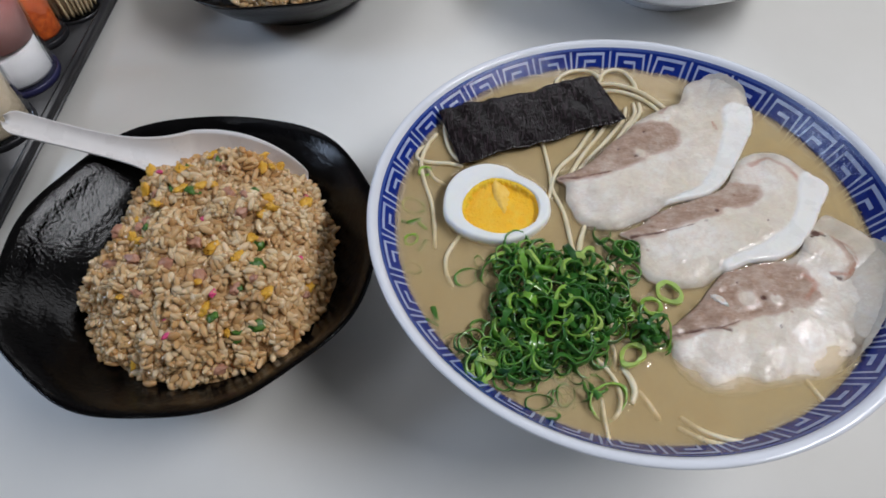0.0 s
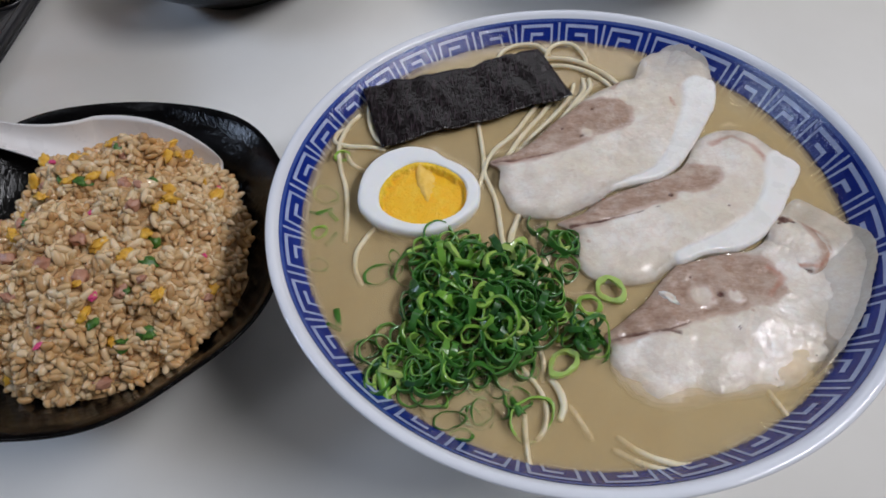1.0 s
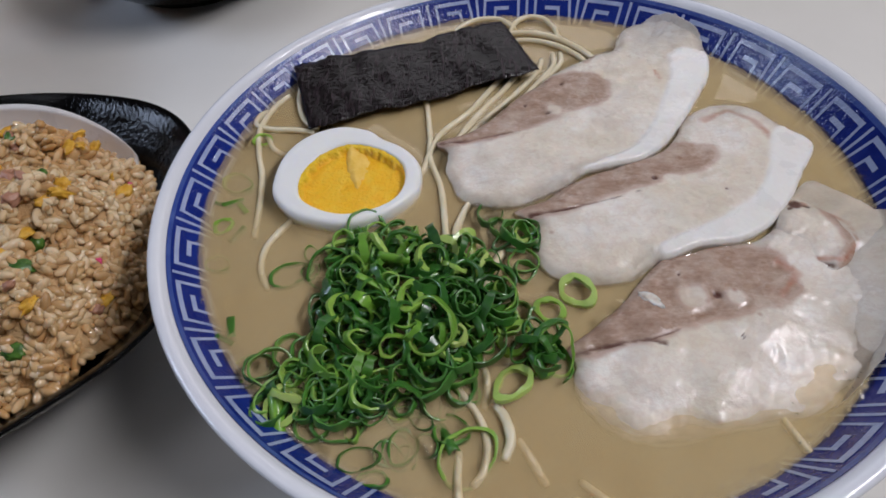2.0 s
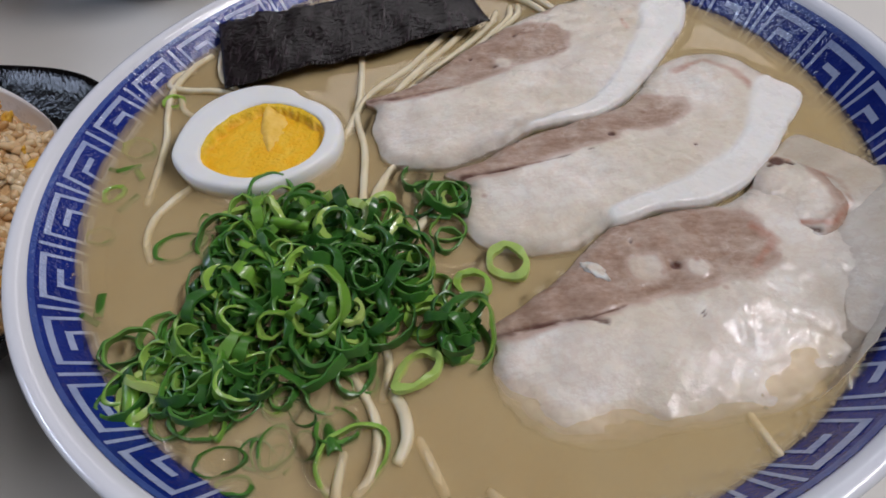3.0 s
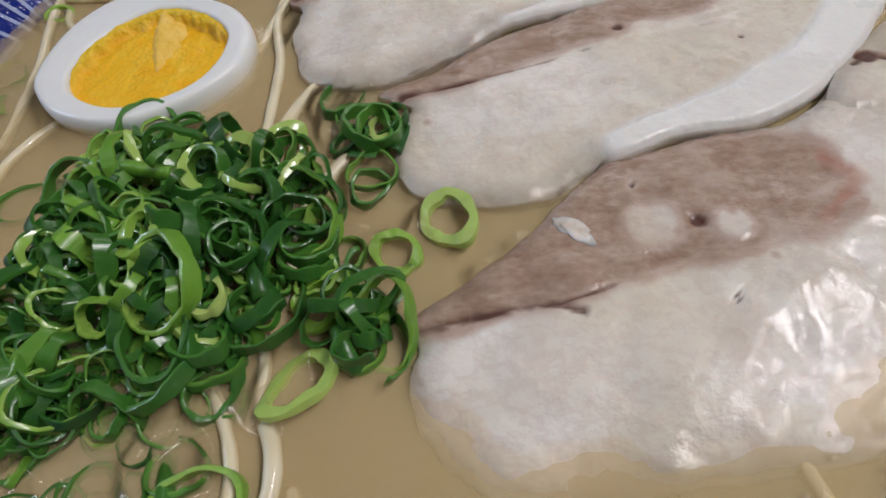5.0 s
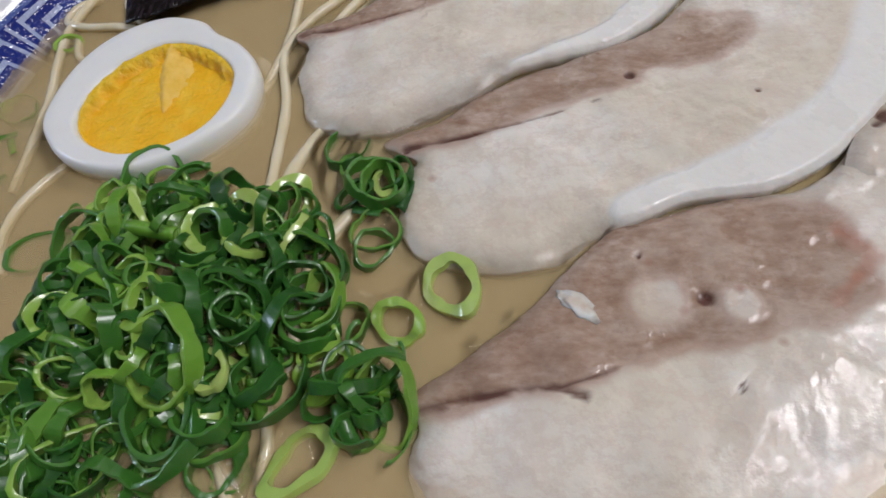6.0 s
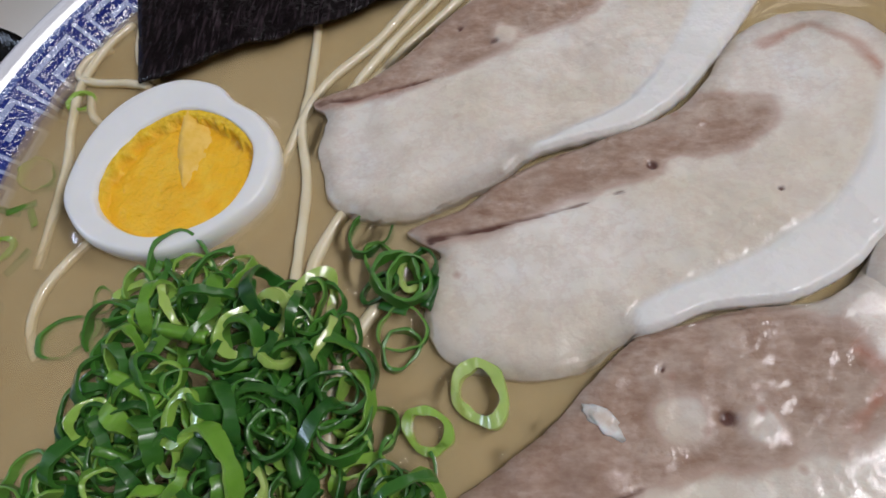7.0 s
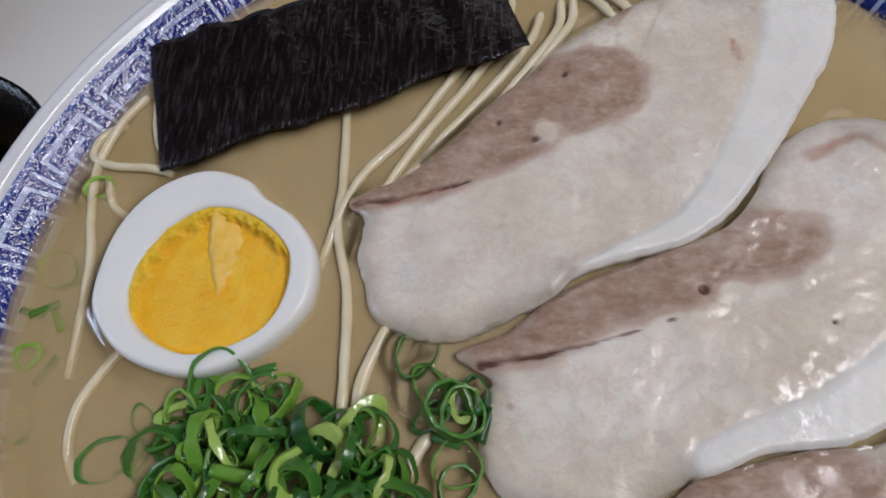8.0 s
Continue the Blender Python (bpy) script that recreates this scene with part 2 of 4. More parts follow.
m = Mat("clear_glass", 0.03, 0.5)
m.set("Transmission Weight", 1.0).set("IOR", 1.03).set("Coat Weight", 1.0).colour((0.96, 0.97, 0.97))
M["glass"] = m.m
M["salt"] = simple("salt", (0.78, 0.77, 0.78), (0.86, 0.85, 0.86), 500, 0.7, 0.3, 0.5).m
M["chili"] = simple("chili_powder", (0.30, 0.035, 0.006), (0.62, 0.13, 0.015), 260, 0.6, 0.3, 0.6).m
M["pepper"] = simple("ground_pepper", (0.50, 0.40, 0.27), (0.62, 0.52, 0.38), 400, 0.7, 0.3, 0.4).m
M["pick"] = simple("toothpick_wood", (0.58, 0.43, 0.24), (0.72, 0.57, 0.36), 200, 0.6, 0.3, 0.2).m
M["cap_blue"] = simple("navy_plastic", (0.012, 0.012, 0.05), (0.03, 0.03, 0.09), 60, 0.35).m
M["cap_red"] = simple("rosy_plastic", (0.36, 0.13, 0.12), (0.44, 0.18, 0.16), 60, 0.35).m


# ---- building helpers ----
def mesh_of(bm, name, material, smooth=True):
    me = bpy.data.meshes.new(name)
    bmesh.ops.recalc_face_normals(bm, faces=bm.faces)
    bm.to_mesh(me)
    bm.free()
    for mt in material if isinstance(material, (list, tuple)) else (material,):
        me.materials.append(mt)
    if smooth:
        for p in me.polygons:
            p.use_smooth = True
    return me


def part(name, bm, material, parent=None, label="", smooth=True):
    ob = new(name, bm if isinstance(bm, bpy.types.Mesh) else mesh_of(bm, name, material, smooth))
    if parent:
        ob.parent = parent
    if label:
        tagged(ob, label)
    return ob


def thing(name, label, category, at=(0, 0, 0), group="", kind=""):
    ob = new(name)
    ob.empty_display_size = 0.01
    ob.location = at
    return tagged(ob, label, category, group, kind)


def box(x0, x1, y0, y1, z0, z1, bevel=0.0):
    bm = bmesh.new()
    bmesh.ops.create_cube(bm, size=1.0)
    for v in bm.verts:
        v.co = ((x0 + x1) / 2 + v.co.x * (x1 - x0), (y0 + y1) / 2 + v.co.y * (y1 - y0), (z0 + z1) / 2 + v.co.z * (z1 - z0))
    if bevel:
        bmesh.ops.bevel(bm, geom=bm.edges[:], offset=bevel, segments=3, affect="EDGES")
    return bm


def revolve(profile, steps=96, shape=None, closed=False):
    """Turns (r, z) rows round z. shape(r, z, angle) gives the place."""
    bm = bmesh.new()
    rings = []
    for r, z in profile:
        if r < 1e-6:
            p = shape(0, z, 0) if shape else (0, 0, z)
            rings.append([bm.verts.new(p)])
            continue
        ring = []
        for k in range(steps):
            a = 2 * math.pi * k / steps
            ring.append(bm.verts.new(shape(r, z, a) if shape else (r * math.cos(a), r * math.sin(a), z)))
        rings.append(ring)
    pairs = list(zip(rings, rings[1:])) + ([(rings[-1], rings[0])] if closed else [])
    for n, (a, b) in enumerate(pairs):
        for k in range(steps):
            j = (k + 1) % steps
            if len(a) == 1 and len(b) == 1:
                continue
            if len(a) == 1:
                f = bm.faces.new((a[0], b[k], b[j]))
            elif len(b) == 1:
                f = bm.faces.new((a[k], b[0], a[j]))
            else:
                f = bm.faces.new((a[k], b[k], b[j], a[j]))
            f.material_index = 0
    return bm


def spline(points, per=8):
    """A smooth line through the points."""
    pts = [Vector(p) for p in points]
    pts = [2 * pts[0] - pts[1], *pts, 2 * pts[-1] - pts[-2]]
    out = []
    for a, b, c, d in zip(pts, pts[1:], pts[2:], pts[3:]):
        for k in range(per):
            t = k / per
            out.append(0.5 * (2 * b + (c - a) * t + (2 * a - 5 * b + 4 * c - d) * t * t + (3 * b - a - 3 * c + d) * t**3))
    out.append(pts[-2].copy())
    return out


def tube_into(bm, line, radius, sides=8, wobble=0.0):
    rings = []
    for n, p in enumerate(line):
        way = (line[min(n + 1, len(line) - 1)] - line[max(n - 1, 0)]).normalized()
        side = way.cross(Vector((0, 0, 1)))
        side = side.normalized() if side.length > 1e-4 else Vector((1, 0, 0))
        up = side.cross(way)
        r = radius * (1 + wobble * noise.noise(p * 300))
        if n in (0, len(line) - 1):
            r *= 0.8
        rings.append([bm.verts.new(p + r * (math.cos(a) * side + math.sin(a) * up)) for a in (2 * math.pi * k / sides for k in range(sides))])
    for a, b in zip(rings, rings[1:]):
        for k in range(sides):
            j = (k + 1) % sides
            bm.faces.new((a[k], a[j], b[j], b[k]))
    bm.faces.new(rings[0][::-1])
    bm.faces.new(rings[-1])


def sheet(rows, thick, caps=(True, True)):
    """A slab from a grid of top places; thick may be a number."""
    bm = bmesh.new()
    top = [[bm.verts.new(p) for p in row] for row in rows]
    low = [[bm.verts.new(p - Vector((0, 0, thick))) for p in row] for row in rows]
    h, w = len(rows), len(rows[0])
    for i in range(h - 1):
        for j in range(w - 1):
            bm.faces.new((top[i][j], top[i][j + 1], top[i + 1][j + 1], top[i + 1][j]))
            bm.faces.new((low[i][j], low[i + 1][j], low[i + 1][j + 1], low[i][j + 1]))
    for i in range(h - 1):
        bm.faces.new((top[i][0], top[i + 1][0], low[i + 1][0], low[i][0]))
        bm.faces.new((top[i][-1], low[i][-1], low[i + 1][-1], top[i + 1][-1]))
    for j in range(w - 1):
        if caps[0]:
            bm.faces.new((top[0][j], low[0][j], low[0][j + 1], top[0][j + 1]))
        if caps[1]:
            bm.faces.new((top[-1][j], top[-1][j + 1], low[-1][j + 1], low[-1][j]))
    return bm


# ---- room ----
def slab(name, label, x0, x1, y0, y1, z0, z1, material):
    return tagged(part(name, box(x0, x1, y0, y1, z0, z1), material, smooth=False), label, "wall" if "wall" in name else name, "", "structure")


FLOOR, TOP = -0.72, 1.70
slab("floor", "brown worn linoleum floor of the dining room", -2.0, 2.0, -2.0, 2.4, FLOOR - 0.1, FLOOR, M["floor"])
slab("ceiling", "off-white plain ceiling board over the room", -2.0, 2.0, -2.0, 2.4, TOP, TOP + 0.1, M["ceiling"])
slab("wall_north", "plain cream plaster wall behind the table", -2.0, 2.0, 2.4, 2.5, FLOOR, TOP, M["wall"])
slab("wall_south", "plain cream plaster wall facing the table", -2.0, 2.0, -2.1, -2.0, FLOOR, TOP, M["wall"])
slab("wall_east", "plain cream plaster wall beside the table", 2.0, 2.1, -2.0, 2.4, FLOOR, TOP, M["wall"])
slab("wall_west", "plain cream plaster wall beside the table", -2.1, -2.0, -2.0, 2.4, FLOOR, TOP, M["wall"])

table = thing("dining_table", "off-white laminate dining table set with noodle bowls", "table", (0, 0.4, 0))
part("tabletop", box(-0.75, 0.75, -0.62, 0.55, -0.03, 0.0, 0.004), M["table"], table)
for sx in (-1, 1):
    for sy in (-1, 1):
        part("leg", box(sx * 0.68 - 0.022, sx * 0.68 + 0.022, sy * 0.48 - 0.022, sy * 0.48 + 0.022, FLOOR, -0.03, 0.003), M["steel"], table)

# ---- ramen bowl ----
BX, BY, SOUP = 0.0804, 0.1913, 0.0700
SLOPE_X, SLOPE_Y = 0.024, -0.015


def bowl_shape(r, z, a):
    """The bowl is thrown a little uneven: its rim dips to one side, its foot stands level."""
    x, y = r * math.cos(a), r * math.sin(a)
    return (x, y, z + (SLOPE_X * x + SLOPE_Y * y) * min(1.0, max(0.0, (z - 0.0685) / 0.0105)))


# inside wall from the lip down, as (radius, height)
WALL = [(0.1186, 0.0802), (0.1178, 0.0791), (0.1142, 0.0744), (0.1100, 0.0690), (0.1034, 0.0590), (0.0926, 0.0440), (0.0760, 0.0290), (0.0500, 0.0180), (0.0, 0.0150)]
BAND_IN, BAND_OUT = 0.1062, 0.1178


def wall_z(r):
    for (ra, za), (rb, zb) in zip(WALL, WALL[1:]):
        if rb <= r <= ra:
            return za + (zb - za) * (ra - r) / (ra - rb)
    return 0.08


def on_wall(r, a, proud):
    s = 0.7
    x, y, z = bowl_shape(r - proud * s, wall_z(r) + proud * s, a)
    return (x, y, z)


def make_bowl(at, label, pattern=True):
    bowl = thing("ramen_bowl", label, "bowl", at, "ramen bowls")
    outer = [(0.0, 0.0075), (0.040, 0.0070), (0.0430, 0.0010), (0.0440, 0.0), (0.0475, 0.0), (0.0490, 0.0012), (0.0500, 0.0095), (0.0545, 0.0130),
             (0.0740, 0.0210), (0.0940, 0.0360), (0.1076, 0.0530), (0.1162, 0.0690), (0.1209, 0.0768), (0.1224, 0.0796), (0.1227, 0.0806), (0.1222, 0.0813), (0.1209, 0.0815), (0.1195, 0.0811)]
    part("body", revolve(outer + WALL, 256, bowl_shape), M["glaze"], bowl)
    # the blue band is a layer of glaze on the inside wall
    steps, radii = 256, [BAND_OUT - k * (BAND_OUT - 0.1040) / 8 for k in range(9)]
    bm = bmesh.new()
    rings = [[bm.verts.new(on_wall(r, 2 * math.pi * k / steps, 0.00015)) for k in range(steps)] for r in radii]
    for a, b in zip(rings, rings[1:]):
        for k in range(steps):
            j = (k + 1) % steps
            bm.faces.new((a[k], b[k], b[j], a[j]))
    part("blue_band", bm, M["blue"], bowl, "cobalt blue glazed band")
    # the pale key pattern
    units, start = 32, radians(175.2)
    step = 2 * math.pi / units
    bm = bmesh.new()

    def stroke(u0, v0, u1, v1, k, w=0.00054):
        """A line in unit k: u runs round the rim, v from the soup (0) to the lip (1)."""
        if (u0, v0) > (u1, v1):
            u0, v0, u1, v1 = u1, v1, u0, v0
        n = 5
        span = step * 0.112
        du, dv = (u1 - u0) * span, (v1 - v0) * (BAND_OUT - BAND_IN)
        ln = math.hypot(du, dv)
        eu, ev = du / ln, dv / ln
        row = []
        for i in range(n + 1):
            t = -w / ln + (1 + 2 * w / ln) * i / n
            for s in (-1, 1):
                uu = u0 * span + du * t - ev * w * s
                vv = v0 * (BAND_OUT - BAND_IN) + dv * t + eu * w * s
                row.append(bm.verts.new(on_wall(BAND_IN + vv, start + step * k + uu / 0.112, 0.0003)))
        for i in range(n):
            bm.faces.new((row[2 * i], row[2 * i + 1], row[2 * i + 3], row[2 * i + 2]))

    if pattern:
        for k in range(units):
            stroke(0.03, 0.10, 0.03, 0.84, k)
            line = [(0.93, 0.10), (0.86, 0.80), (0.20, 0.80), (0.20, 0.22), (0.70, 0.22), (0.66, 0.56), (0.42, 0.56)]
            if k % 2:
                line = [(1.0 - u + 0.06, v) for u, v in line]
            for (u0, v0), (u1, v1) in zip(line, line[1:]):
                stroke(u0, v0, u1, v1, k)
        ring = bmesh.new()
        edge = [[ring.verts.new(on_wall(r, 2 * math.pi * k / steps, 0.0003)) for k in range(steps)] for r in (BAND_OUT, BAND_OUT - 0.0005, BAND_OUT - 0.0010)]
        for a, b in zip(edge, edge[1:]):
            for k in range(steps):
                j = (k + 1) % steps
                ring.faces.new((a[k], b[k], b[j], a[j]))
        part("edge_line", ring, M["mid_blue"], bowl, "soft mid-blue edge line")
        part("key_pattern", bm, M["line"], bowl, "pale blue key-pattern line", smooth=False)
    return bowl


bowl = make_bowl((BX, BY, 0), "white porcelain ramen bowl with blue key-pattern band, full")
make_bowl((0.178, 0.508, 0), "white porcelain ramen bowl across the table", False)

# ---- outlines of what lies in the bowl, in centimetres ----
def closed_line(points, count):
    """A smooth closed line through the points, in metres, at even steps."""
    pts = [Vector((x / 100, y / 100)) for x, y in points]
    n, line = len(pts), []
    for i in range(n):
        a, b, c, d = (pts[(i + k - 1) % n] for k in range(4))
        for k in range(10):
            t = k / 10
            line.append(0.5 * (2 * b + (c - a) * t + (2 * a - 5 * b + 4 * c - d) * t * t + (3 * b - a - 3 * c + d) * t**3))
    line = np.array([tuple(p) for p in line] + [tuple(line[0])])
    far = np.concatenate([[0], np.cumsum(np.linalg.norm(np.diff(line, axis=0), axis=1))])
    at = np.linspace(0, far[-1], count + 1)[:-1]
    return np.stack([np.interp(at, far, line[:, 0]), np.interp(at, far, line[:, 1])], 1)


def to_line(q, line, closed=True):
    """Distance from each place to a line, and the nearest piece of it."""
    a = line if closed else line[:-1]
    b = np.roll(line, -1, 0) if closed else line[1:]
    e = b - a
    best = np.full(len(q), 9.0)
    near = np.zeros(len(q), int)
    for k in range(len(a)):
        w = q - a[k]
        t = np.clip(w @ e[k] / max(1e-12, e[k] @ e[k]), 0, 1)
        d = np.linalg.norm(w - t[:, None] * e[k], axis=1)
        hit = d < best
        best[hit], near[hit] = d[hit], k
    return best, near


def inside(q, line):
    """Signed distance to a closed line, positive inside it."""
    d, _ = to_line(q, line)
    x, y = q[:, 0], q[:, 1]
    odd = np.zeros(len(q), bool)
    for (ax, ay), (bx, by) in zip(line, np.roll(line, -1, 0)):
        if ay != by:
            odd ^= ((ay > y) != (by > y)) & (x < (bx - ax) * (y - ay) / (by - ay) + ax)
    return np.where(odd, d, -d)


def smooth(v):
    v = np.clip(v, 0, 1)
    return v * v * (3 - 2 * v)


def rough(q, scale, seed):
    return np.array([noise.noise(Vector((x * scale, y * scale, seed))) for x, y in q])


EGG = closed_line([(-0.7, 19.2), (-0.55, 20.7), (0.15, 21.75), (1.3, 22.25), (2.4, 22.0), (2.95, 21.5), (3.75, 20.95), (4.3, 20.1), (4.3, 19.0), (3.7, 18.2), (2.8, 17.6), (1.8, 17.4), (0.5, 17.75), (-0.3, 18.4)], 120)
YOLK = closed_line([(0.3, 18.7), (0.2, 19.7), (0.7, 20.65), (1.6, 21.25), (2.6, 21.1), (3.45, 20.5), (3.8, 19.9), (3.75, 19.0), (3.3, 18.3), (2.1, 17.85), (1.1, 18.05)], 120)


# ---- noodles ----
noodles = thing("ramen_noodles", "thin pale yellow wheat noodles lying in the broth", "noodles", (0, 0, SOUP))


def strand(points, r=0.00115):
    """A noodle through places in centimetres; the third number is its height over the broth in millimetres."""
    bm = bmesh.new()
    tube_into(bm, spline([(x / 100, y / 100, z / 1000 - 0.0008) for x, y, z in points], 8), r, 8, 0.12)
    part("noodle", bm, M["noodle"], noodles)


strand([(4.3, 25.0, -1), (4.5, 23.7, 0.0), (4.62, 21.9, 0.3), (4.62, 20.8, 0.5), (5.0, 19.3, 0.5), (5.12, 17.7, 0.6), (5.2, 16.1, 0.6), (5.2, 15.2, -1)])
strand([(4.25, 19.9, -1.6), (4.45, 20.5, 0.0), (4.7, 21.3, 0.8), (5.1, 22.2, 0.6), (6.1, 23.3, 0.6), (6.8, 24.4, 0.6), (7.6, 25.6, 0.8)])
strand([(6.95, 16.5, -0.4), (6.5, 15.7, 0.0), (6.3, 14.9, 0.0), (6.3, 14.0, -0.3), (6.3, 13.2, -1.2)], 0.0015)
strand([(5.2, 21.2, -1), (5.9, 22.3, 0.3), (6.6, 23.4, 0.4), (7.5, 24.6, 0.8), (8.3, 26.0, 1.2), (8.5, 27.2, 1)])
strand([(5.9, 21.9, -1), (6.8, 23.0, 0.2), (7.9, 24.3, 0.5), (8.9, 25.7, 1.0), (9.2, 26.6, 0.8)])
strand([(6.8, 22.2, -1), (7.8, 23.5, 0.3), (8.9, 25.0, 0.8), (9.6, 26.1, 1.0), (9.7, 27.0, 0.5)])
strand([(8.3, 24.0, -1), (9.2, 25.2, 0.6), (9.9, 26.2, 1.0), (10.0, 27.0, 0.6)])
strand([(6.15, 19.1, -2.2), (5.85, 18.4, -0.3), (5.5, 17.4, 0.2), (5.45, 16.5, -0.4), (5.5, 15.8, -1.4)], 0.0014)
strand([(7.3, 28.3, 1.5), (8.5, 28.5, 1.5), (9.6, 28.2, 1.6), (10.6, 27.4, 1.5), (11.4, 26.4, 0.8)], 0.0013)
strand([(7.6, 27.9, 1.0), (8.8, 27.9, 1.5), (9.8, 27.5, 1.6), (10.6, 26.8, 1.2), (11.1, 26.0, 0.6)])
strand([(5.6, 28.4, 0.5), (5.9, 29.1, 1.5), (6.7, 29.55, 2.2), (7.7, 29.5, 2.2), (8.3, 28.8, 1.5)])
strand([(8.0, 28.4, 1.0), (8.3, 29.2, 2.0), (8.9, 29.6, 2.4), (9.6, 29.4, 2.2), (10.0, 28.6, 1.4), (10.0, 28.0, 0.8)])
strand([(-1.4, 24.0, -0.6), (-1.9, 23.6, 0.3), (-2.0, 23.0, 0.5), (-1.4, 22.7, 0.5), (-0.4, 22.6, 0.4), (0.3, 22.4, 0.3)])
strand([(-0.6, 25.4, 0.8), (-0.5, 24.2, 1.2), (-0.2, 23.2, 1.0), (0.4, 22.6, 0.3)])
strand([(-1.0, 24.8, 0.0), (-1.5, 23.9, 0.6), (-1.8, 22.6, 0.4), (-1.6, 21.3, 0.1), (-1.3, 20.2, 0), (-1.15, 18.8, -0.3), (-1.1, 17.4, -1.2)])
strand([(-1.5, 22.4, -0.6), (-1.1, 21.6, -0.2), (-0.5, 21.2, -0.8)])
strand([(0.1, 18.2, -1.0), (-0.3, 17.5, -0.2), (-0.6, 16.8, 0), (-0.6, 16.0, -0.3), (-0.3, 15.3, -1.4)])
strand([(5.9, 13.4, -1.4), (6.05, 12.7, -0.4), (6.2, 12.0, -0.6), (6.1, 11.2, -1.6)])
strand([(5.3, 12.0, -1.2), (5.9, 11.0, 0.2), (6.1, 10.3, 0.2), (6.0, 9.6, -0.5), (5.7, 9.2, -1.4)])
strand([(6.3, 11.4, -0.8), (6.6, 10.9, 0.5), (6.7, 10.3, 0.5), (6.5, 9.8, -0.5)], 0.0014)
strand([(5.4, 10.1, -1.2), (5.35, 9.3, -0.3), (5.4, 8.4, -0.3), (5.5, 7.9, -1.2)])
strand([(6.9, 10.4, -1.6), (7.2, 9.8, -0.9), (7.5, 9.2, -1.6)])
strand([(8.3, 9.3, -1.4), (9.0, 8.7, -0.3), (9.9, 8.35, 0.1), (10.5, 8.3, -0.4)])
strand([(8.1, 8.9, -1.5), (9.0, 8.35, -0.4), (9.9, 8.1, 0.2), (10.3, 8.1, -0.1)])
strand([(13.6, 10.9, -1.6), (13.8, 10.2, -0.6), (14.1, 9.6, -1.2)])
strand([(10.6, 14.2, -0.6), (10.1, 13.7, 0.3), (9.5, 13.3, 0.2), (9.1, 13.1, -0.8)], 0.0013)

# ---- pork slices ----
WET, WET_RINGS = [], []
# pinkish-brown marks on the meat: lines in centimetres, and their width in millimetres
STAINS = (([(14.6, 22.1), (15.5, 22.5), (16.3, 21.9), (16.6, 21.0)], 2.2), ([(16.1, 17.9), (16.5, 17.7)], 2.6), ([(16.9, 17.5), (17.6, 16.9), (17.6, 16.2), (16.9, 15.5), (16.2, 15.6)], 1.8),
          ([(10.9, 25.9), (11.3, 26.4)], 1.6), ([(11.6, 22.5), (12.0, 22.0)], 1.0), ([(8.2, 20.6), (8.4, 20.6)], 0.9), ([(13.4, 25.1), (13.5, 24.6)], 1.4), ([(15.0, 15.6), (15.4, 15.1), (14.7, 14.3)], 2.0), ([(5.7, 21.25), (7.1, 21.55)], 1.3))


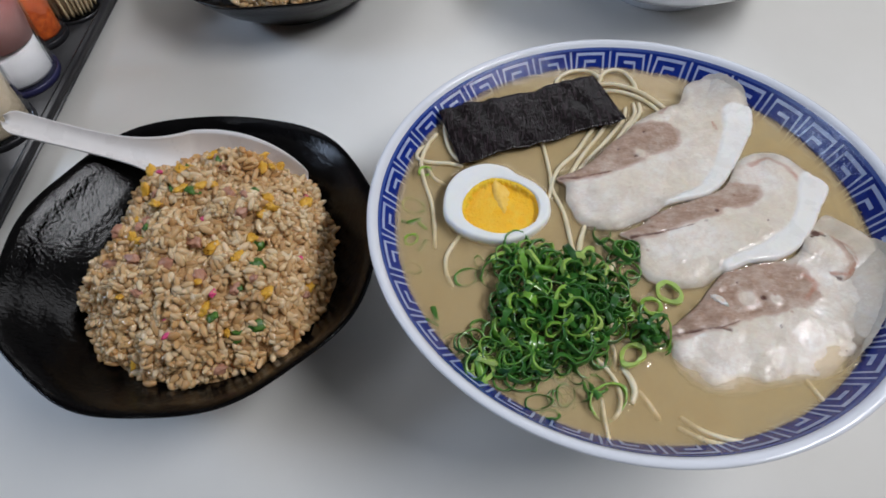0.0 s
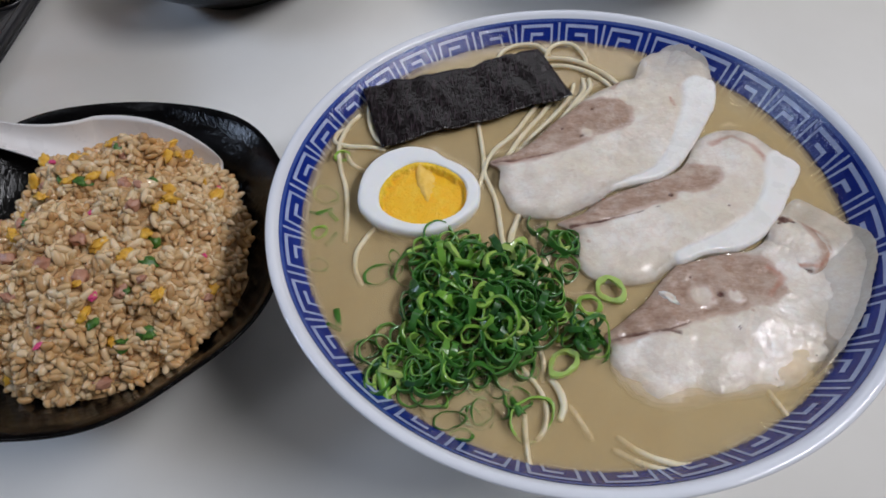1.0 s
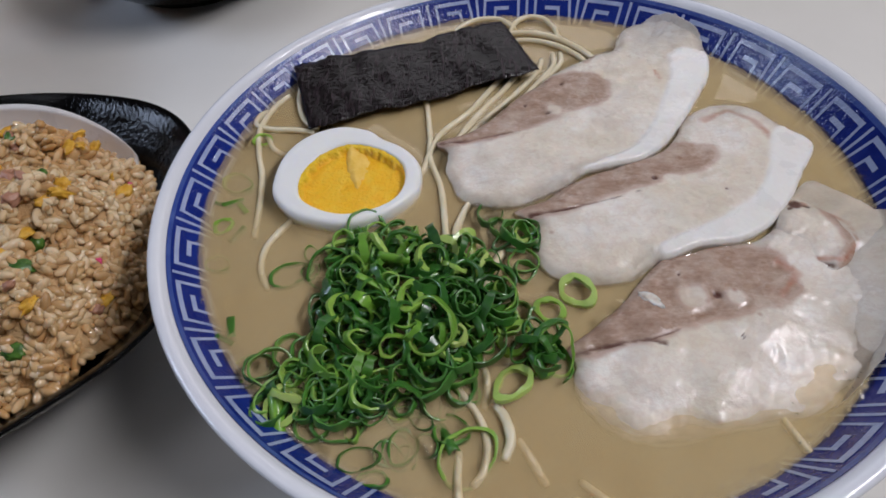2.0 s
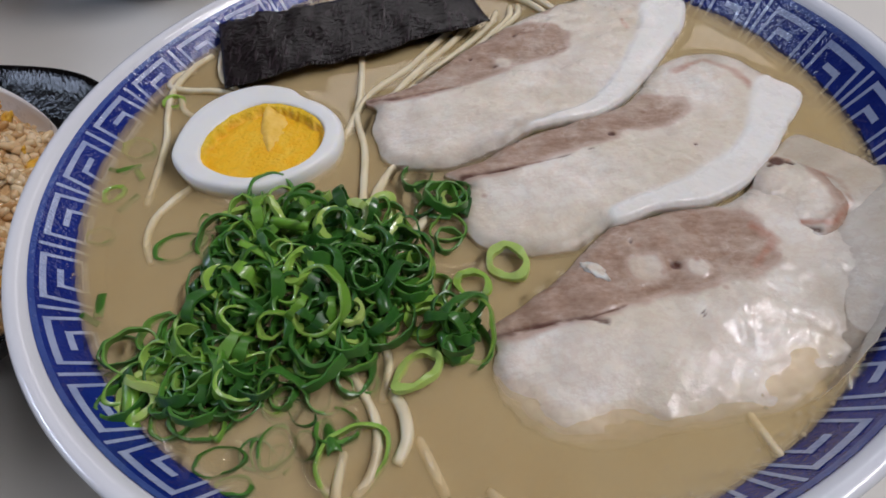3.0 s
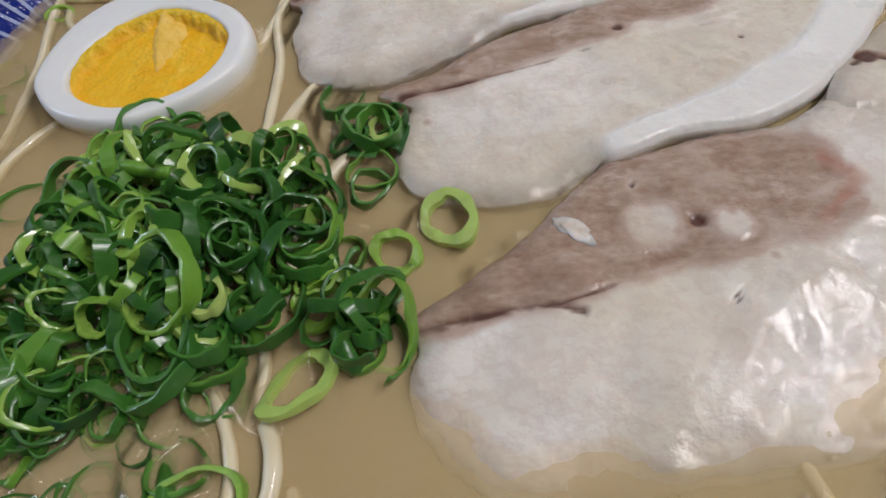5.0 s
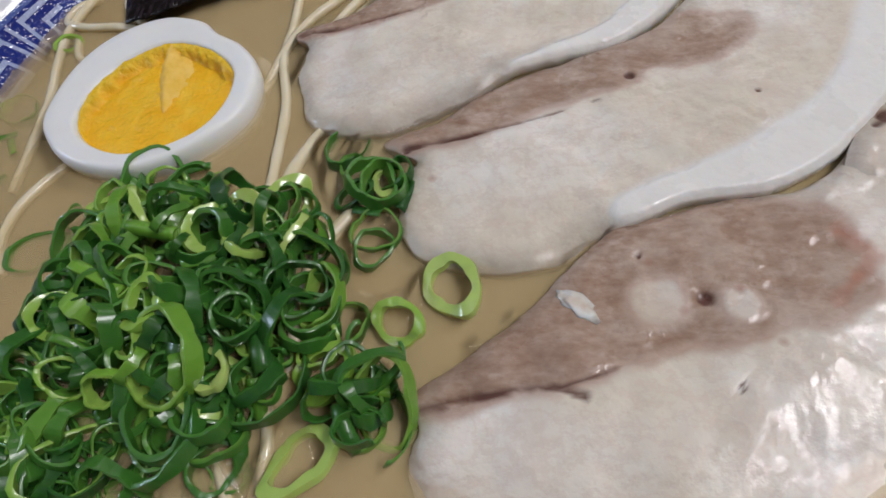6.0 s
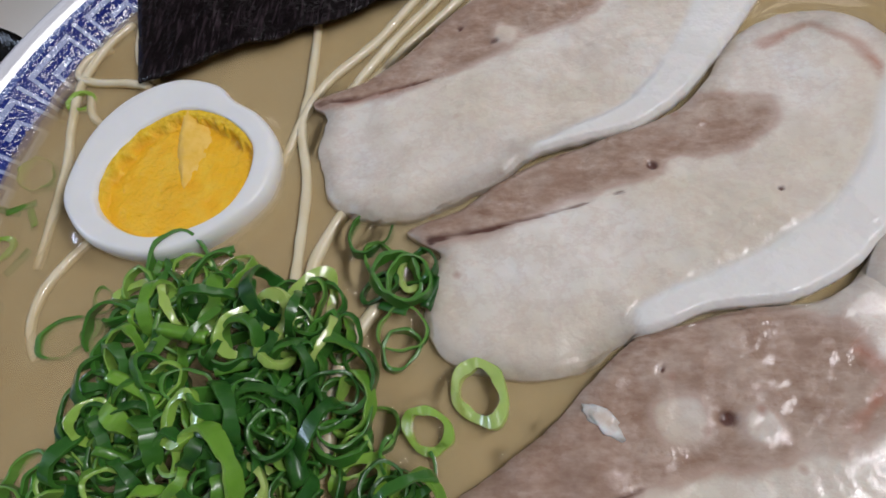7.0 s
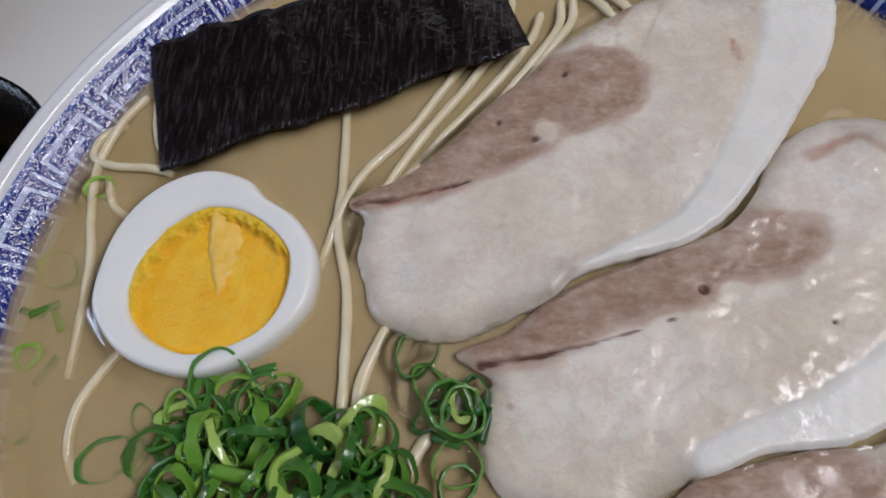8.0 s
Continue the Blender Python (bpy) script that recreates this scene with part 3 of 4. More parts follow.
def slice_of_pork(label, outline, lean, rind, cracks, holes, pale, sinks, thin, height, seed):
    """A thin boiled slice, built out from its middle. All places in centimetres. outline, lean, rind: closed lines round the slice, its lean
    and its rind. cracks: lines along which it has split. holes: (x, y, radius). pale: (x, y, radius) of fat in the lean.
    sinks: (x, y, radius, millimetres) where it dips into the broth. thin: (x, y, radius) where the fat is see-through."""
    count, rings = 260, 50
    loop = closed_line(outline, count)
    mid = loop.mean(0)
    out = loop - mid
    wob = np.array([0.010 * noise.noise(Vector((x * 260, y * 260, seed))) + 0.006 * noise.noise(Vector((x * 800, y * 800, seed))) for x, y in loop])
    loop = mid + out * (1 + wob)[:, None]
    share = 1 - (1 - np.arange(1, rings + 1) / rings) ** 1.6
    q = np.concatenate([mid[None, :], (mid + share[:, None, None] * (loop - mid)[None, :, :]).reshape(-1, 2)])
    edge = np.maximum(inside(q, loop), 0)
    n1, n2, n3 = rough(q, 60, seed), rough(q, 170, seed + 3), rough(q, 520, seed + 7)
    wave = 0.0016 * n1 + 0.0012 * n2 + 0.0005 * n3

    def blob(x, y, r):
        return np.exp(-(((q[:, 0] - x / 100) ** 2 + (q[:, 1] - y / 100) ** 2) / (r / 100) ** 2))

    is_lean = smooth((inside(q, closed_line(lean, 120)) + 1.3 * wave) / 0.0042 + 0.5) if lean else np.zeros(len(q))
    for x, y, r in pale:
        is_lean *= 1 - 0.85 * smooth(2.2 * blob(x, y, r) + 0.5 * n2 - 0.5)
    groove = np.zeros(len(q))
    is_rind = np.zeros(len(q))
    if rind:
        d = inside(q, closed_line(rind, 120)) + 0.25 * wave
        is_rind = smooth(d / 0.0024 + 0.5)
        groove = np.exp(-((d / 0.0008) ** 2))
    cut = np.zeros(len(q))
    for line in cracks:
        path = np.array([(x / 100, y / 100) for x, y in line])
        d, near = to_line(q + 0.5 * np.stack([0 * wave, wave], 1), path, False)
        width = 0.0008 * (1 - 0.22 * near) * (1 + 0.7 * n3)
        cut = np.maximum(cut, np.exp(-((d / np.maximum(width, 0.0002)) ** 2)) * (0.75 + 0.5 * n2))
    for x, y, r in holes:
        cut = np.maximum(cut, np.exp(-((np.hypot(q[:, 0] - x / 100, q[:, 1] - y / 100) / (r / 100)) ** 4)))
    stain = np.zeros(len(q))
    for line, wide in STAINS:
        d, _ = to_line(q, np.array([(x / 100, y / 100) for x, y in line]), False)
        stain = np.maximum(stain, smooth(1.1 - (d + 0.8 * wave) / (wide / 1000)) * (0.65 + 0.6 * n2))
    clear = 0.9 * (1 - smooth(edge / 0.0065)) * (1 - is_rind) * (1 - 0.8 * is_lean)
    for x, y, r in thin:
        clear = np.maximum(clear, np.minimum(1, 1.5 * blob(x, y, r)) * (1 - is_rind))
    z = height + 0.0012 * n1 * (1 - 0.6 * is_rind) + 0.00055 * n2 * (1 - 0.8 * is_rind) + 0.00022 * n3 * (1 - 0.8 * is_rind)
    z += 0.0004 * is_rind - 0.00035 * groove - 0.0004 * is_lean - 0.0008 * cut
    for x, y, r, mm in sinks:
        z -= mm / 1000 * blob(x, y, r)
    z -= 0.0013 * (1 - np.clip(edge / (0.0014 + 0.0016 * (1 - is_rind)), 0, 1)) ** 2
    far = np.hypot(q[:, 0] - BX, q[:, 1] - BY)
    wall = np.interp(far, [r for r, _ in WALL[::-1]], [h for _, h in WALL[::-1]]) - SOUP + SLOPE_X * (q[:, 0] - BX) + SLOPE_Y * (q[:, 1] - BY)
    z = np.maximum(z, wall + 0.0016)
    rim_z = z[-count:]
    WET.append((loop, smooth(rim_z / 0.0012)))
    # top, then the rounded side, then the underside
    drop = 0.0026
    side = [(1.002, 0.0006), (1.0, 0.0017), (0.985, drop)]
    verts = [(q[k, 0], q[k, 1], z[k]) for k in range(len(q))]
    tags = {"lean": list(is_lean), "rind": list(is_rind), "crack": list(np.clip(cut, 0, 1)), "thin": list(clear), "stain": list(np.clip(stain, 0, 1) * (1 - is_rind))}
    for grow, low in side:
        p = mid + grow * (loop - mid)
        verts += [(p[k, 0], p[k, 1], rim_z[k] - low) for k in range(count)]
        for values in tags.values():
            values += values[len(q) - count:len(q)]
    base = len(verts)
    verts.append((mid[0], mid[1], float(z.min()) - drop))
    for values in tags.values():
        values.append(0.0)
    faces = [(0, 1 + k, 1 + (k + 1) % count) for k in range(count)]
    for i in range(rings - 1 + len(side)):
        p = 1 + i * count
        for k in range(count):
            j = (k + 1) % count
            faces.append((p + k, p + count + k, p + count + j, p + j))
    last = base - count
    faces += [(base, last + (k + 1) % count, last + k) for k in range(count)]
    whole = bpy.data.meshes.new("pork_slice")
    whole.from_pydata(verts, [], faces)
    normals = [v.normal.copy() for v in whole.vertices]
    zones = {"fat": [], "lean": [], "rind": []}
    for ids in faces:
        r = sum(tags["rind"][k] for k in ids) / len(ids)
        g = sum(tags["lean"][k] for k in ids) / len(ids)
        zones["rind" if r > 0.5 else "lean" if g > 0.5 else "fat"].append(ids)
    slab_ob = thing("pork_slice", label, "meat", (0, 0, SOUP), "pork slices")
    for zone, polys in zones.items():
        if len(polys) < 12:
            continue
        used = sorted({k for ids in polys for k in ids})
        at = {k: n for n, k in enumerate(used)}
        me = bpy.data.meshes.new(zone)
        me.from_pydata([tuple(float(c) for c in verts[k]) for k in used], [], [[at[k] for k in ids] for ids in polys])
        for poly in me.polygons:
            poly.use_smooth = True
        me.normals_split_custom_set_from_vertices([tuple(normals[k]) for k in used])
        me.materials.append(M["pork"])
        for name, values in tags.items():
            layer = me.attributes.new(name, "FLOAT", "POINT")
            layer.data.foreach_set("value", np.array([values[k] for k in used], dtype=np.float32))
        part(zone, me, None, slab_ob, {"fat": "pale pinkish fat", "lean": "greyish-brown lean meat", "rind": "smooth white rind"}[zone])
    bpy.data.meshes.remove(whole)
    return slab_ob


def fat_flake(parent, x, y, z, ln, turn, seed):
    """A small loose scrap of fat on a slice."""
    bm = bmesh.new()
    bmesh.ops.create_icosphere(bm, subdivisions=3, radius=1.0)
    for v in bm.verts:
        c = v.co * (1 + 0.5 * noise.noise(v.co * 1.4 + Vector((seed, 0, 0))) + 0.25 * noise.noise(v.co * 3.7))
        v.co = (c.x * ln, c.y * ln * 0.5, c.z * ln * 0.2)
    ob = part("fat_flake", bm, M["flake"], parent, "loose white scrap of fat")
    ob.location, ob.rotation_euler = (x / 100, y / 100, z / 1000), (0, 0, radians(turn))


slice_of_pork("pale boiled pork slice with greyish lean, resting on noodles",
              [(4.9, 21.4), (5.9, 21.95), (6.9, 22.65), (7.8, 23.6), (8.8, 24.5), (9.7, 25.5), (11.2, 26.4), (12.3, 26.9), (12.8, 28.2), (14.3, 28.7), (15.7, 27.4), (15.6, 25.2), (14.6, 23.3),
               (13.8, 22.1), (12.9, 20.9), (12.0, 20.25), (11.2, 20.0), (9.9, 19.6), (9.3, 19.1), (8.4, 18.65), (7.3, 18.2), (6.4, 18.3), (5.7, 18.7), (5.35, 19.5), (5.2, 20.3), (5.25, 20.95)],
              [(4.7, 21.4), (6.6, 22.9), (7.5, 24.0), (8.7, 25.0), (10.3, 25.1), (11.5, 24.6), (11.5, 23.7), (10.9, 23.2), (9.7, 22.7), (8.9, 22.2), (7.4, 21.6), (6.0, 21.2)],
              [(9.9, 19.75), (11.2, 20.5), (11.8, 20.9), (12.5, 21.7), (12.9, 22.4), (13.3, 23.3), (13.9, 24.7), (14.3, 26.2), (15.2, 26.6), (16.4, 25.4), (15.4, 22.8), (13.6, 20.6), (12.0, 19.5), (10.0, 19.1)],
              [[(5.0, 21.3), (6.0, 21.35), (7.0, 21.6), (7.6, 21.75)]], [(9.7, 24.45, 0.08), (9.0, 22.75, 0.10), (8.2, 23.25, 0.07)], [(9.3, 22.9, 0.35)],
              [(5.7, 19.6, 1.3, 1.4), (6.2, 18.4, 0.9, 1.2), (8.3, 18.5, 0.9, 1.2), (11.6, 20.1, 0.9, 0.6)], [(13.9, 28.0, 1.5)], 0.0032, 1.0)
slice_of_pork("pale boiled pork slice with broad white rind, lying in broth",
              [(7.4, 17.95), (8.4, 18.4), (9.2, 19.05), (10.1, 19.55), (11.2, 19.95), (12.0, 20.25), (12.8, 20.6), (13.4, 21.3), (13.8, 22.1), (14.4, 22.7), (15.4, 23.0), (16.5, 22.7), (17.2, 21.7), (17.9, 20.6),
               (17.1, 19.3), (16.3, 18.1), (15.2, 16.95), (14.1, 16.4), (12.9, 16.25), (12.2, 15.95), (11.3, 15.6), (10.8, 15.2), (9.8, 15.0), (8.6, 15.2), (8.05, 15.7), (7.85, 16.4), (7.95, 17.1), (8.1, 17.45)],
              [(7.3, 18.0), (8.3, 18.6), (9.1, 19.2), (9.9, 19.7), (11.0, 20.0), (12.4, 20.4), (13.6, 20.8), (14.5, 20.7), (14.5, 20.1), (13.8, 19.5), (12.9, 19.25), (12.0, 18.95), (10.5, 18.35), (9.7, 18.05), (8.6, 17.7), (7.9, 17.75)],
              [(16.75, 21.3), (16.0, 19.5), (15.2, 18.3), (14.2, 17.55), (13.4, 17.1), (12.3, 16.65), (11.6, 16.1), (12.2, 15.5), (14.3, 15.9), (16.0, 16.9), (17.6, 19.0), (18.6, 20.6), (17.6, 21.7)],
              [[(7.9, 17.75), (8.7, 17.85), (9.6, 18.05), (10.3, 18.2), (10.9, 18.4)]], [(12.15, 19.2, 0.11), (11.5, 18.6, 0.07), (14.35, 18.55, 0.06)], [(12.7, 19.15, 0.35)],
              [(9.2, 14.6, 1.0, 1.8), (11.0, 15.2, 0.8, 1.8), (8.2, 16.4, 1.3, 1.2)], [(15.6, 22.9, 0.7)], 0.0027, 5.0)
third = slice_of_pork("large boiled pork slice with brown lean half, lying in broth",
              [(8.4, 12.8), (9.3, 13.5), (10.2, 14.25), (10.9, 15.05), (11.6, 15.75), (12.4, 16.0), (13.5, 16.3), (15.0, 16.6), (16.4, 18.3), (17.3, 18.9), (18.3, 18.1), (19.0, 17.0), (18.7, 15.4), (17.5, 13.3), (16.2, 11.9),
               (14.9, 11.0), (13.2, 10.6), (12.1, 10.45), (11.0, 10.2), (9.9, 10.25), (9.1, 10.7), (8.6, 11.4), (8.5, 12.0), (8.65, 12.4)],
              [(8.0, 12.7), (9.2, 13.8), (10.1, 14.5), (10.7, 15.2), (11.4, 16.0), (12.3, 16.2), (13.6, 16.4), (14.9, 16.0), (15.3, 14.9), (14.8, 14.2), (13.8, 13.9), (13.1, 13.6), (11.8, 13.3), (11.1, 13.1), (10.5, 12.9), (9.8, 12.7), (9.0, 12.5)],
              [], [[(8.6, 12.6), (9.6, 12.85), (10.7, 13.0), (11.6, 13.3)], [(10.6, 13.0), (11.1, 12.85)]], [(12.9, 14.4, 0.13), (12.0, 15.2, 0.06), (13.2, 13.0, 0.06)], [(12.2, 14.35, 0.5), (13.4, 14.3, 0.35)],
              [(8.8, 12.0, 1.1, 0.8), (9.2, 10.6, 1.1, 2.8), (11.0, 10.1, 1.2, 3.8), (13.0, 10.4, 1.1, 3.0), (15.2, 10.9, 1.4, 4.0), (17.2, 13.0, 1.5, 3.2), (17.6, 15.4, 1.0, 1.6)],
              [(18.2, 16.4, 1.4), (17.2, 18.2, 1.0), (17.0, 13.4, 1.2)], 0.0023, 9.0)
fat_flake(third, 11.0, 14.3, 1.9, 0.0034, -40, 2)
fold = slice_of_pork("folded pinkish pork end lying on the large slice",
              [(15.3, 16.4), (15.6, 17.3), (16.3, 18.1), (16.9, 17.6), (17.4, 17.2), (17.6, 16.4), (17.2, 15.6), (16.5, 15.2), (15.9, 15.4), (15.4, 15.8)],
              [(17.1, 17.4), (17.7, 16.9), (17.8, 16.1), (17.0, 15.3), (16.8, 15.5), (17.25, 16.1), (17.2, 16.8)],
              [], [[(16.0, 17.6), (16.3, 17.75), (16.6, 17.6)], [(15.8, 15.5), (16.5, 15.35)]], [(16.25, 17.75, 0.20)], [],
              [(15.3, 16.0, 0.7, 1.6), (16.0, 15.6, 0.6, 0.8)], [(15.4, 16.2, 0.6)], 0.0029, 17.0)


# ---- egg ----
egg = thing("boiled_egg_half", "halved boiled egg with firm yellow yolk in the broth", "egg", (0, 0, SOUP))
EGG_MID = EGG.mean(0)
YOLK_MID = YOLK.mean(0)
WET.append((EGG, np.ones(len(EGG))))


def rings_mesh(rings, cap_low=None, cap_high=None):
    """Skins rings of places; a cap is one place at an end."""
    bm = bmesh.new()
    rows = [[bm.verts.new(tuple(float(c) for c in p)) for p in ring] for ring in rings]
    n = len(rows[0])
    for a, b in zip(rows, rows[1:]):
        for k in range(n):
            j = (k + 1) % n
            bm.faces.new((a[k], b[k], b[j], a[j]))
    for row, place in ((rows[0], cap_low), (rows[-1], cap_high)):
        if place is not None:
            tip = bm.verts.new(place)
            for k in range(n):
                bm.faces.new((row[k], row[(k + 1) % n], tip))
    return bm


def ring_at(line, mid, grow, z):
    p = mid + grow * (line - mid)
    return np.concatenate([p, np.full((len(p), 1), z)], 1)


rings = [ring_at(EGG, EGG_MID, g, z) for g, z in ((0.45, -0.0160), (0.75, -0.0125), (0.92, -0.0070), (0.985, -0.0020), (1.0, 0.0008), (1.0, 0.0022), (0.990, 0.0032), (0.972, 0.0038), (0.945, 0.0041))]
for t in (0.2, 0.4, 0.6, 0.8, 0.92):
    p = 0.945 * (1 - t) * (EGG - EGG_MID) + EGG_MID * (1 - t) + YOLK * t
    rings.append(np.concatenate([p, (0.0041 - 0.0002 * t + 0.00022 * rough(p, 130, 2.0))[:, None]], 1))
rings += [ring_at(YOLK, YOLK_MID, g, z) for g, z in ((1.0, 0.0036), (0.985, 0.0026), (0.97, 0.0004))]
part("egg_white", rings_mesh(rings, (*EGG_MID, -0.018), (*YOLK_MID, -0.001)), M["egg_white"], egg)

# the yolk has sunk, with a crumbly ledge left along its far side
rings, tones = [], []
angle = np.arctan2(YOLK[:, 1] - YOLK_MID[1], YOLK[:, 0] - YOLK_MID[0])
far_side = smooth(np.cos(angle - radians(112)) / 0.7 + 0.45)
for i in range(46):
    grow = 0.992 * (1 - (i / 46) ** 1.15)
    p = YOLK_MID + grow * (YOLK - YOLK_MID)
    deep = (1 - grow) * np.linalg.norm(YOLK - YOLK_MID, axis=1)
    ledge = 0.0004 + far_side * (0.0016 + 0.0016 * rough(YOLK, 420, 5.0) + 0.0012 * rough(p, 900, 3.0))
    on = 1 - smooth((deep - ledge) / 0.0005)
    z = 0.0012 + 0.0022 * on * (0.35 + 0.65 * far_side) + 0.00035 * rough(p, 330, 1.0) + 0.00022 * rough(p, 1100, 4.0) - 0.0007 * smooth((p[:, 0] - YOLK_MID[0]) / 0.012) * (1 - on)
    rings.append(np.concatenate([p, z[:, None]], 1))
    tones += list(on * far_side)
bm = rings_mesh(rings, None, (*YOLK_MID, 0.0012))
me = mesh_of(bm, "yolk", M["yolk"])
layer = me.attributes.new("ledge", "FLOAT", "POINT")
layer.data.foreach_set("value", np.array(tones + [0.0], dtype=np.float32))
part("yolk", me, None, egg)

rows = []
for i in range(25):
    t = i / 24
    wide = 0.0008 + 0.0036 * (math.sin(math.pi * (0.22 + 0.78 * t)) ** 0.8 if t < 1 else 0)
    row = []
    for j in range(15):
        u = -1 + j / 7
        x = 0.0192 + 0.0032 * t + wide * (u + 0.15)
        y = 0.2125 - 0.0190 * t + 0.002 * u * t
        top = (1 - abs(u + 0.4) / 1.4) if u > -0.4 else max(0.0, 1 - (abs(u + 0.4) / 0.6) ** 2)
        z = 0.0006 + (0.0030 - 0.0016 * t) * max(0.0, top) + 0.0006 * noise.noise(Vector((x * 600, y * 600, 1))) + 0.0003 * noise.noise(Vector((x * 1700, y * 1700, 6)))
        row.append(Vector((x, y, z)))
    rows.append(row)
part("yolk_crumb", sheet(rows, 0.0012), M["crumb"], egg, "paler broken yolk ridge")

# ---- nori ----
A, B, C, D = Vector((-0.009, 0.260, 0.0046)), Vector((0.0015, 0.2232, 0.0026)), Vector((0.0893, 0.2528, 0.0042)), Vector((0.0765, 0.2868, 0.0052))
rows = []
for i in range(25):
    v = i / 24
    row = []
    for j in range(61):
        u = j / 60
        p = (B.lerp(C, u)).lerp(A.lerp(D, u), v)
        e = 0.0010 * noise.noise(Vector((u * 14, v * 2, 5))) + 0.0005 * noise.noise(Vector((u * 50, v * 30, 2)))
        d = Vector((0.004 * noise.noise(Vector((u * 5, 0, 9))) * (v - 0.5), 0.004 * noise.noise(Vector((u * 6, v > 0.5, 3))) * (v - 0.5), 0))
        row.append(p + d + Vector((0.6 * e * (u - 0.5), e * 0.7, 0.8 * e + 0.0006 * math.sin(u * 9))))
    rows.append(row)
nori = part("nori_sheet", sheet(rows, 0.0005), M["nori"])
nori.location = (0, 0, SOUP)
tagged(nori, "dark purplish-black dried seaweed strip lying on the noodles", "seaweed")

# ---- scallions ----
rng = random.Random(7)


def ring_mesh(kind):
    """A cut ring of scallion: squashed, uneven, thin-walled, some burst open or curled to a strip."""
    r, wall, h = 0.0034 + 0.0030 * rng.random(), 0.0005 + 0.0004 * rng.random(), 0.0011 + 0.0017 * rng.random()
    if kind == "pale":
        r, wall, h = 0.0044 + 0.0010 * rng.random(), 0.0017 + 0.0006 * rng.random(), 0.0018
    squash, phase, n = 0.62 + 0.36 * rng.random(), rng.random() * 9, 32
    burst = rng.random() if kind != "pale" else 1.0
    last = n - (int(4 + 16 * rng.random()) if burst < 0.18 else 0)
    gap = last < n
    spread = rng.uniform(0.0, 0.0022) if gap else 0.0
    bm = bmesh.new()
    sect, inner = [], []
    profile = ((0.5, -0.5, 0.1), (0.58, 0.0, 0.0), (0.5, 0.5, 0.1), (0.0, 0.54, 0.6), (-0.5, 0.5, 1.0), (-0.44, 0.0, 1.0), (-0.5, -0.5, 1.0), (0.0, -0.54, 0.5))
    for k in range(last):
        a = 2 * math.pi * k / n
        rr = r * (1 + 0.10 * math.sin(2 * a + phase) + 0.06 * math.sin(3 * a + phase * 2) + 0.02 * math.sin(7 * a + phase)) + spread * k / n
        lift = 0.0008 * math.sin(a + phase) + 0.0004 * math.sin(2 * a + 2 * phase)
        high = h * (1 + 0.18 * math.sin(5 * a + phase) + 0.1 * math.sin(11 * a + 2 * phase))
        loop = []
        for dr, dz, pale in profile:
            q = rr + dr * wall * (1 + 0.2 * math.sin(4 * a + phase))
            loop.append(bm.verts.new((q * math.cos(a), q * math.sin(a) * squash, dz * high + lift)))
            inner.append(pale)
        sect.append(loop)
    m = len(profile)
    for i in range(last if not gap else last - 1):
        a, b = sect[i], sect[(i + 1) % last]
        for k in range(m):
            j = (k + 1) % m
            bm.faces.new((a[k], a[j], b[j], b[k]))
        for k in (0, 2, 4, 6):
            bm.edges.get((a[k], b[k])).smooth = False
    if gap:
        bm.faces.new(sect[0][::-1])
        bm.faces.new(sect[-1])
    me = mesh_of(bm, "ring", M["scallion_pale"] if kind == "pale" else M["scallion"])
    layer = me.attributes.new("inner", "FLOAT", "POINT")
    layer.data.foreach_set("value", np.array(inner, dtype=np.float32))
    return me


RINGS = [ring_mesh("green") for _ in range(36)]
PALES = [ring_mesh("pale") for _ in range(5)]


def leaf_mesh():
    """A short flat strip of green leaf, curled."""
    ln, w, bend = 0.006 + 0.006 * rng.random(), 0.0022 + 0.0014 * rng.random(), rng.uniform(-1.6, 1.6)
    rows = []
    for i in range(9):
        t = i / 8 - 0.5
        row = []
        for j in range(5):
            s = j / 4 - 0.5
            row.append(Vector((ln * t, w * s, bend * 0.004 * t * t * 4 * 0.3 + 0.0012 * (1 - 4 * s * s))))
        rows.append(row)
    return mesh_of(sheet(rows, 0.0005), "leaf_strip", M["scallion"])


LEAVES = [leaf_mesh() for _ in range(6)]
pile = thing("chopped_scallions", "heap of chopped green scallion rings on the broth", "scallions", (0.040, 0.140, SOUP))


def drop_ring(me, x, y, z, tilt, parent=pile, scale=1.0):
    ob = new(me.name.split(".")[0], me)
    ob.parent = parent
    ob.location = (x - parent.location.x, y - parent.location.y, z)
    ob.rotation_euler = (rng.gauss(0, tilt), rng.gauss(0, tilt), rng.random() * 6.3)
    ob.scale = (scale,) * 3
    return ob


def heap(x, y):
    """Height of the heap, in metres over the broth: two lobes that run out to the rim."""
    h = 0.0
    for cx, cy, rx, ry, top in ((0.042, 0.143, 0.030, 0.027, 0.0125), (0.022, 0.119, 0.025, 0.015, 0.0050), (0.030, 0.163, 0.018, 0.012, 0.0035), (0.058, 0.150, 0.011, 0.016, 0.0065), (0.077, 0.128, 0.008, 0.010, 0.0060), (0.075, 0.163, 0.007, 0.013, 0.0035)):
        d = ((x - cx) / rx) ** 2 + ((y - cy) / ry) ** 2
        h = max(h, top * (1 - d) if d < 1 else 0)
    return h


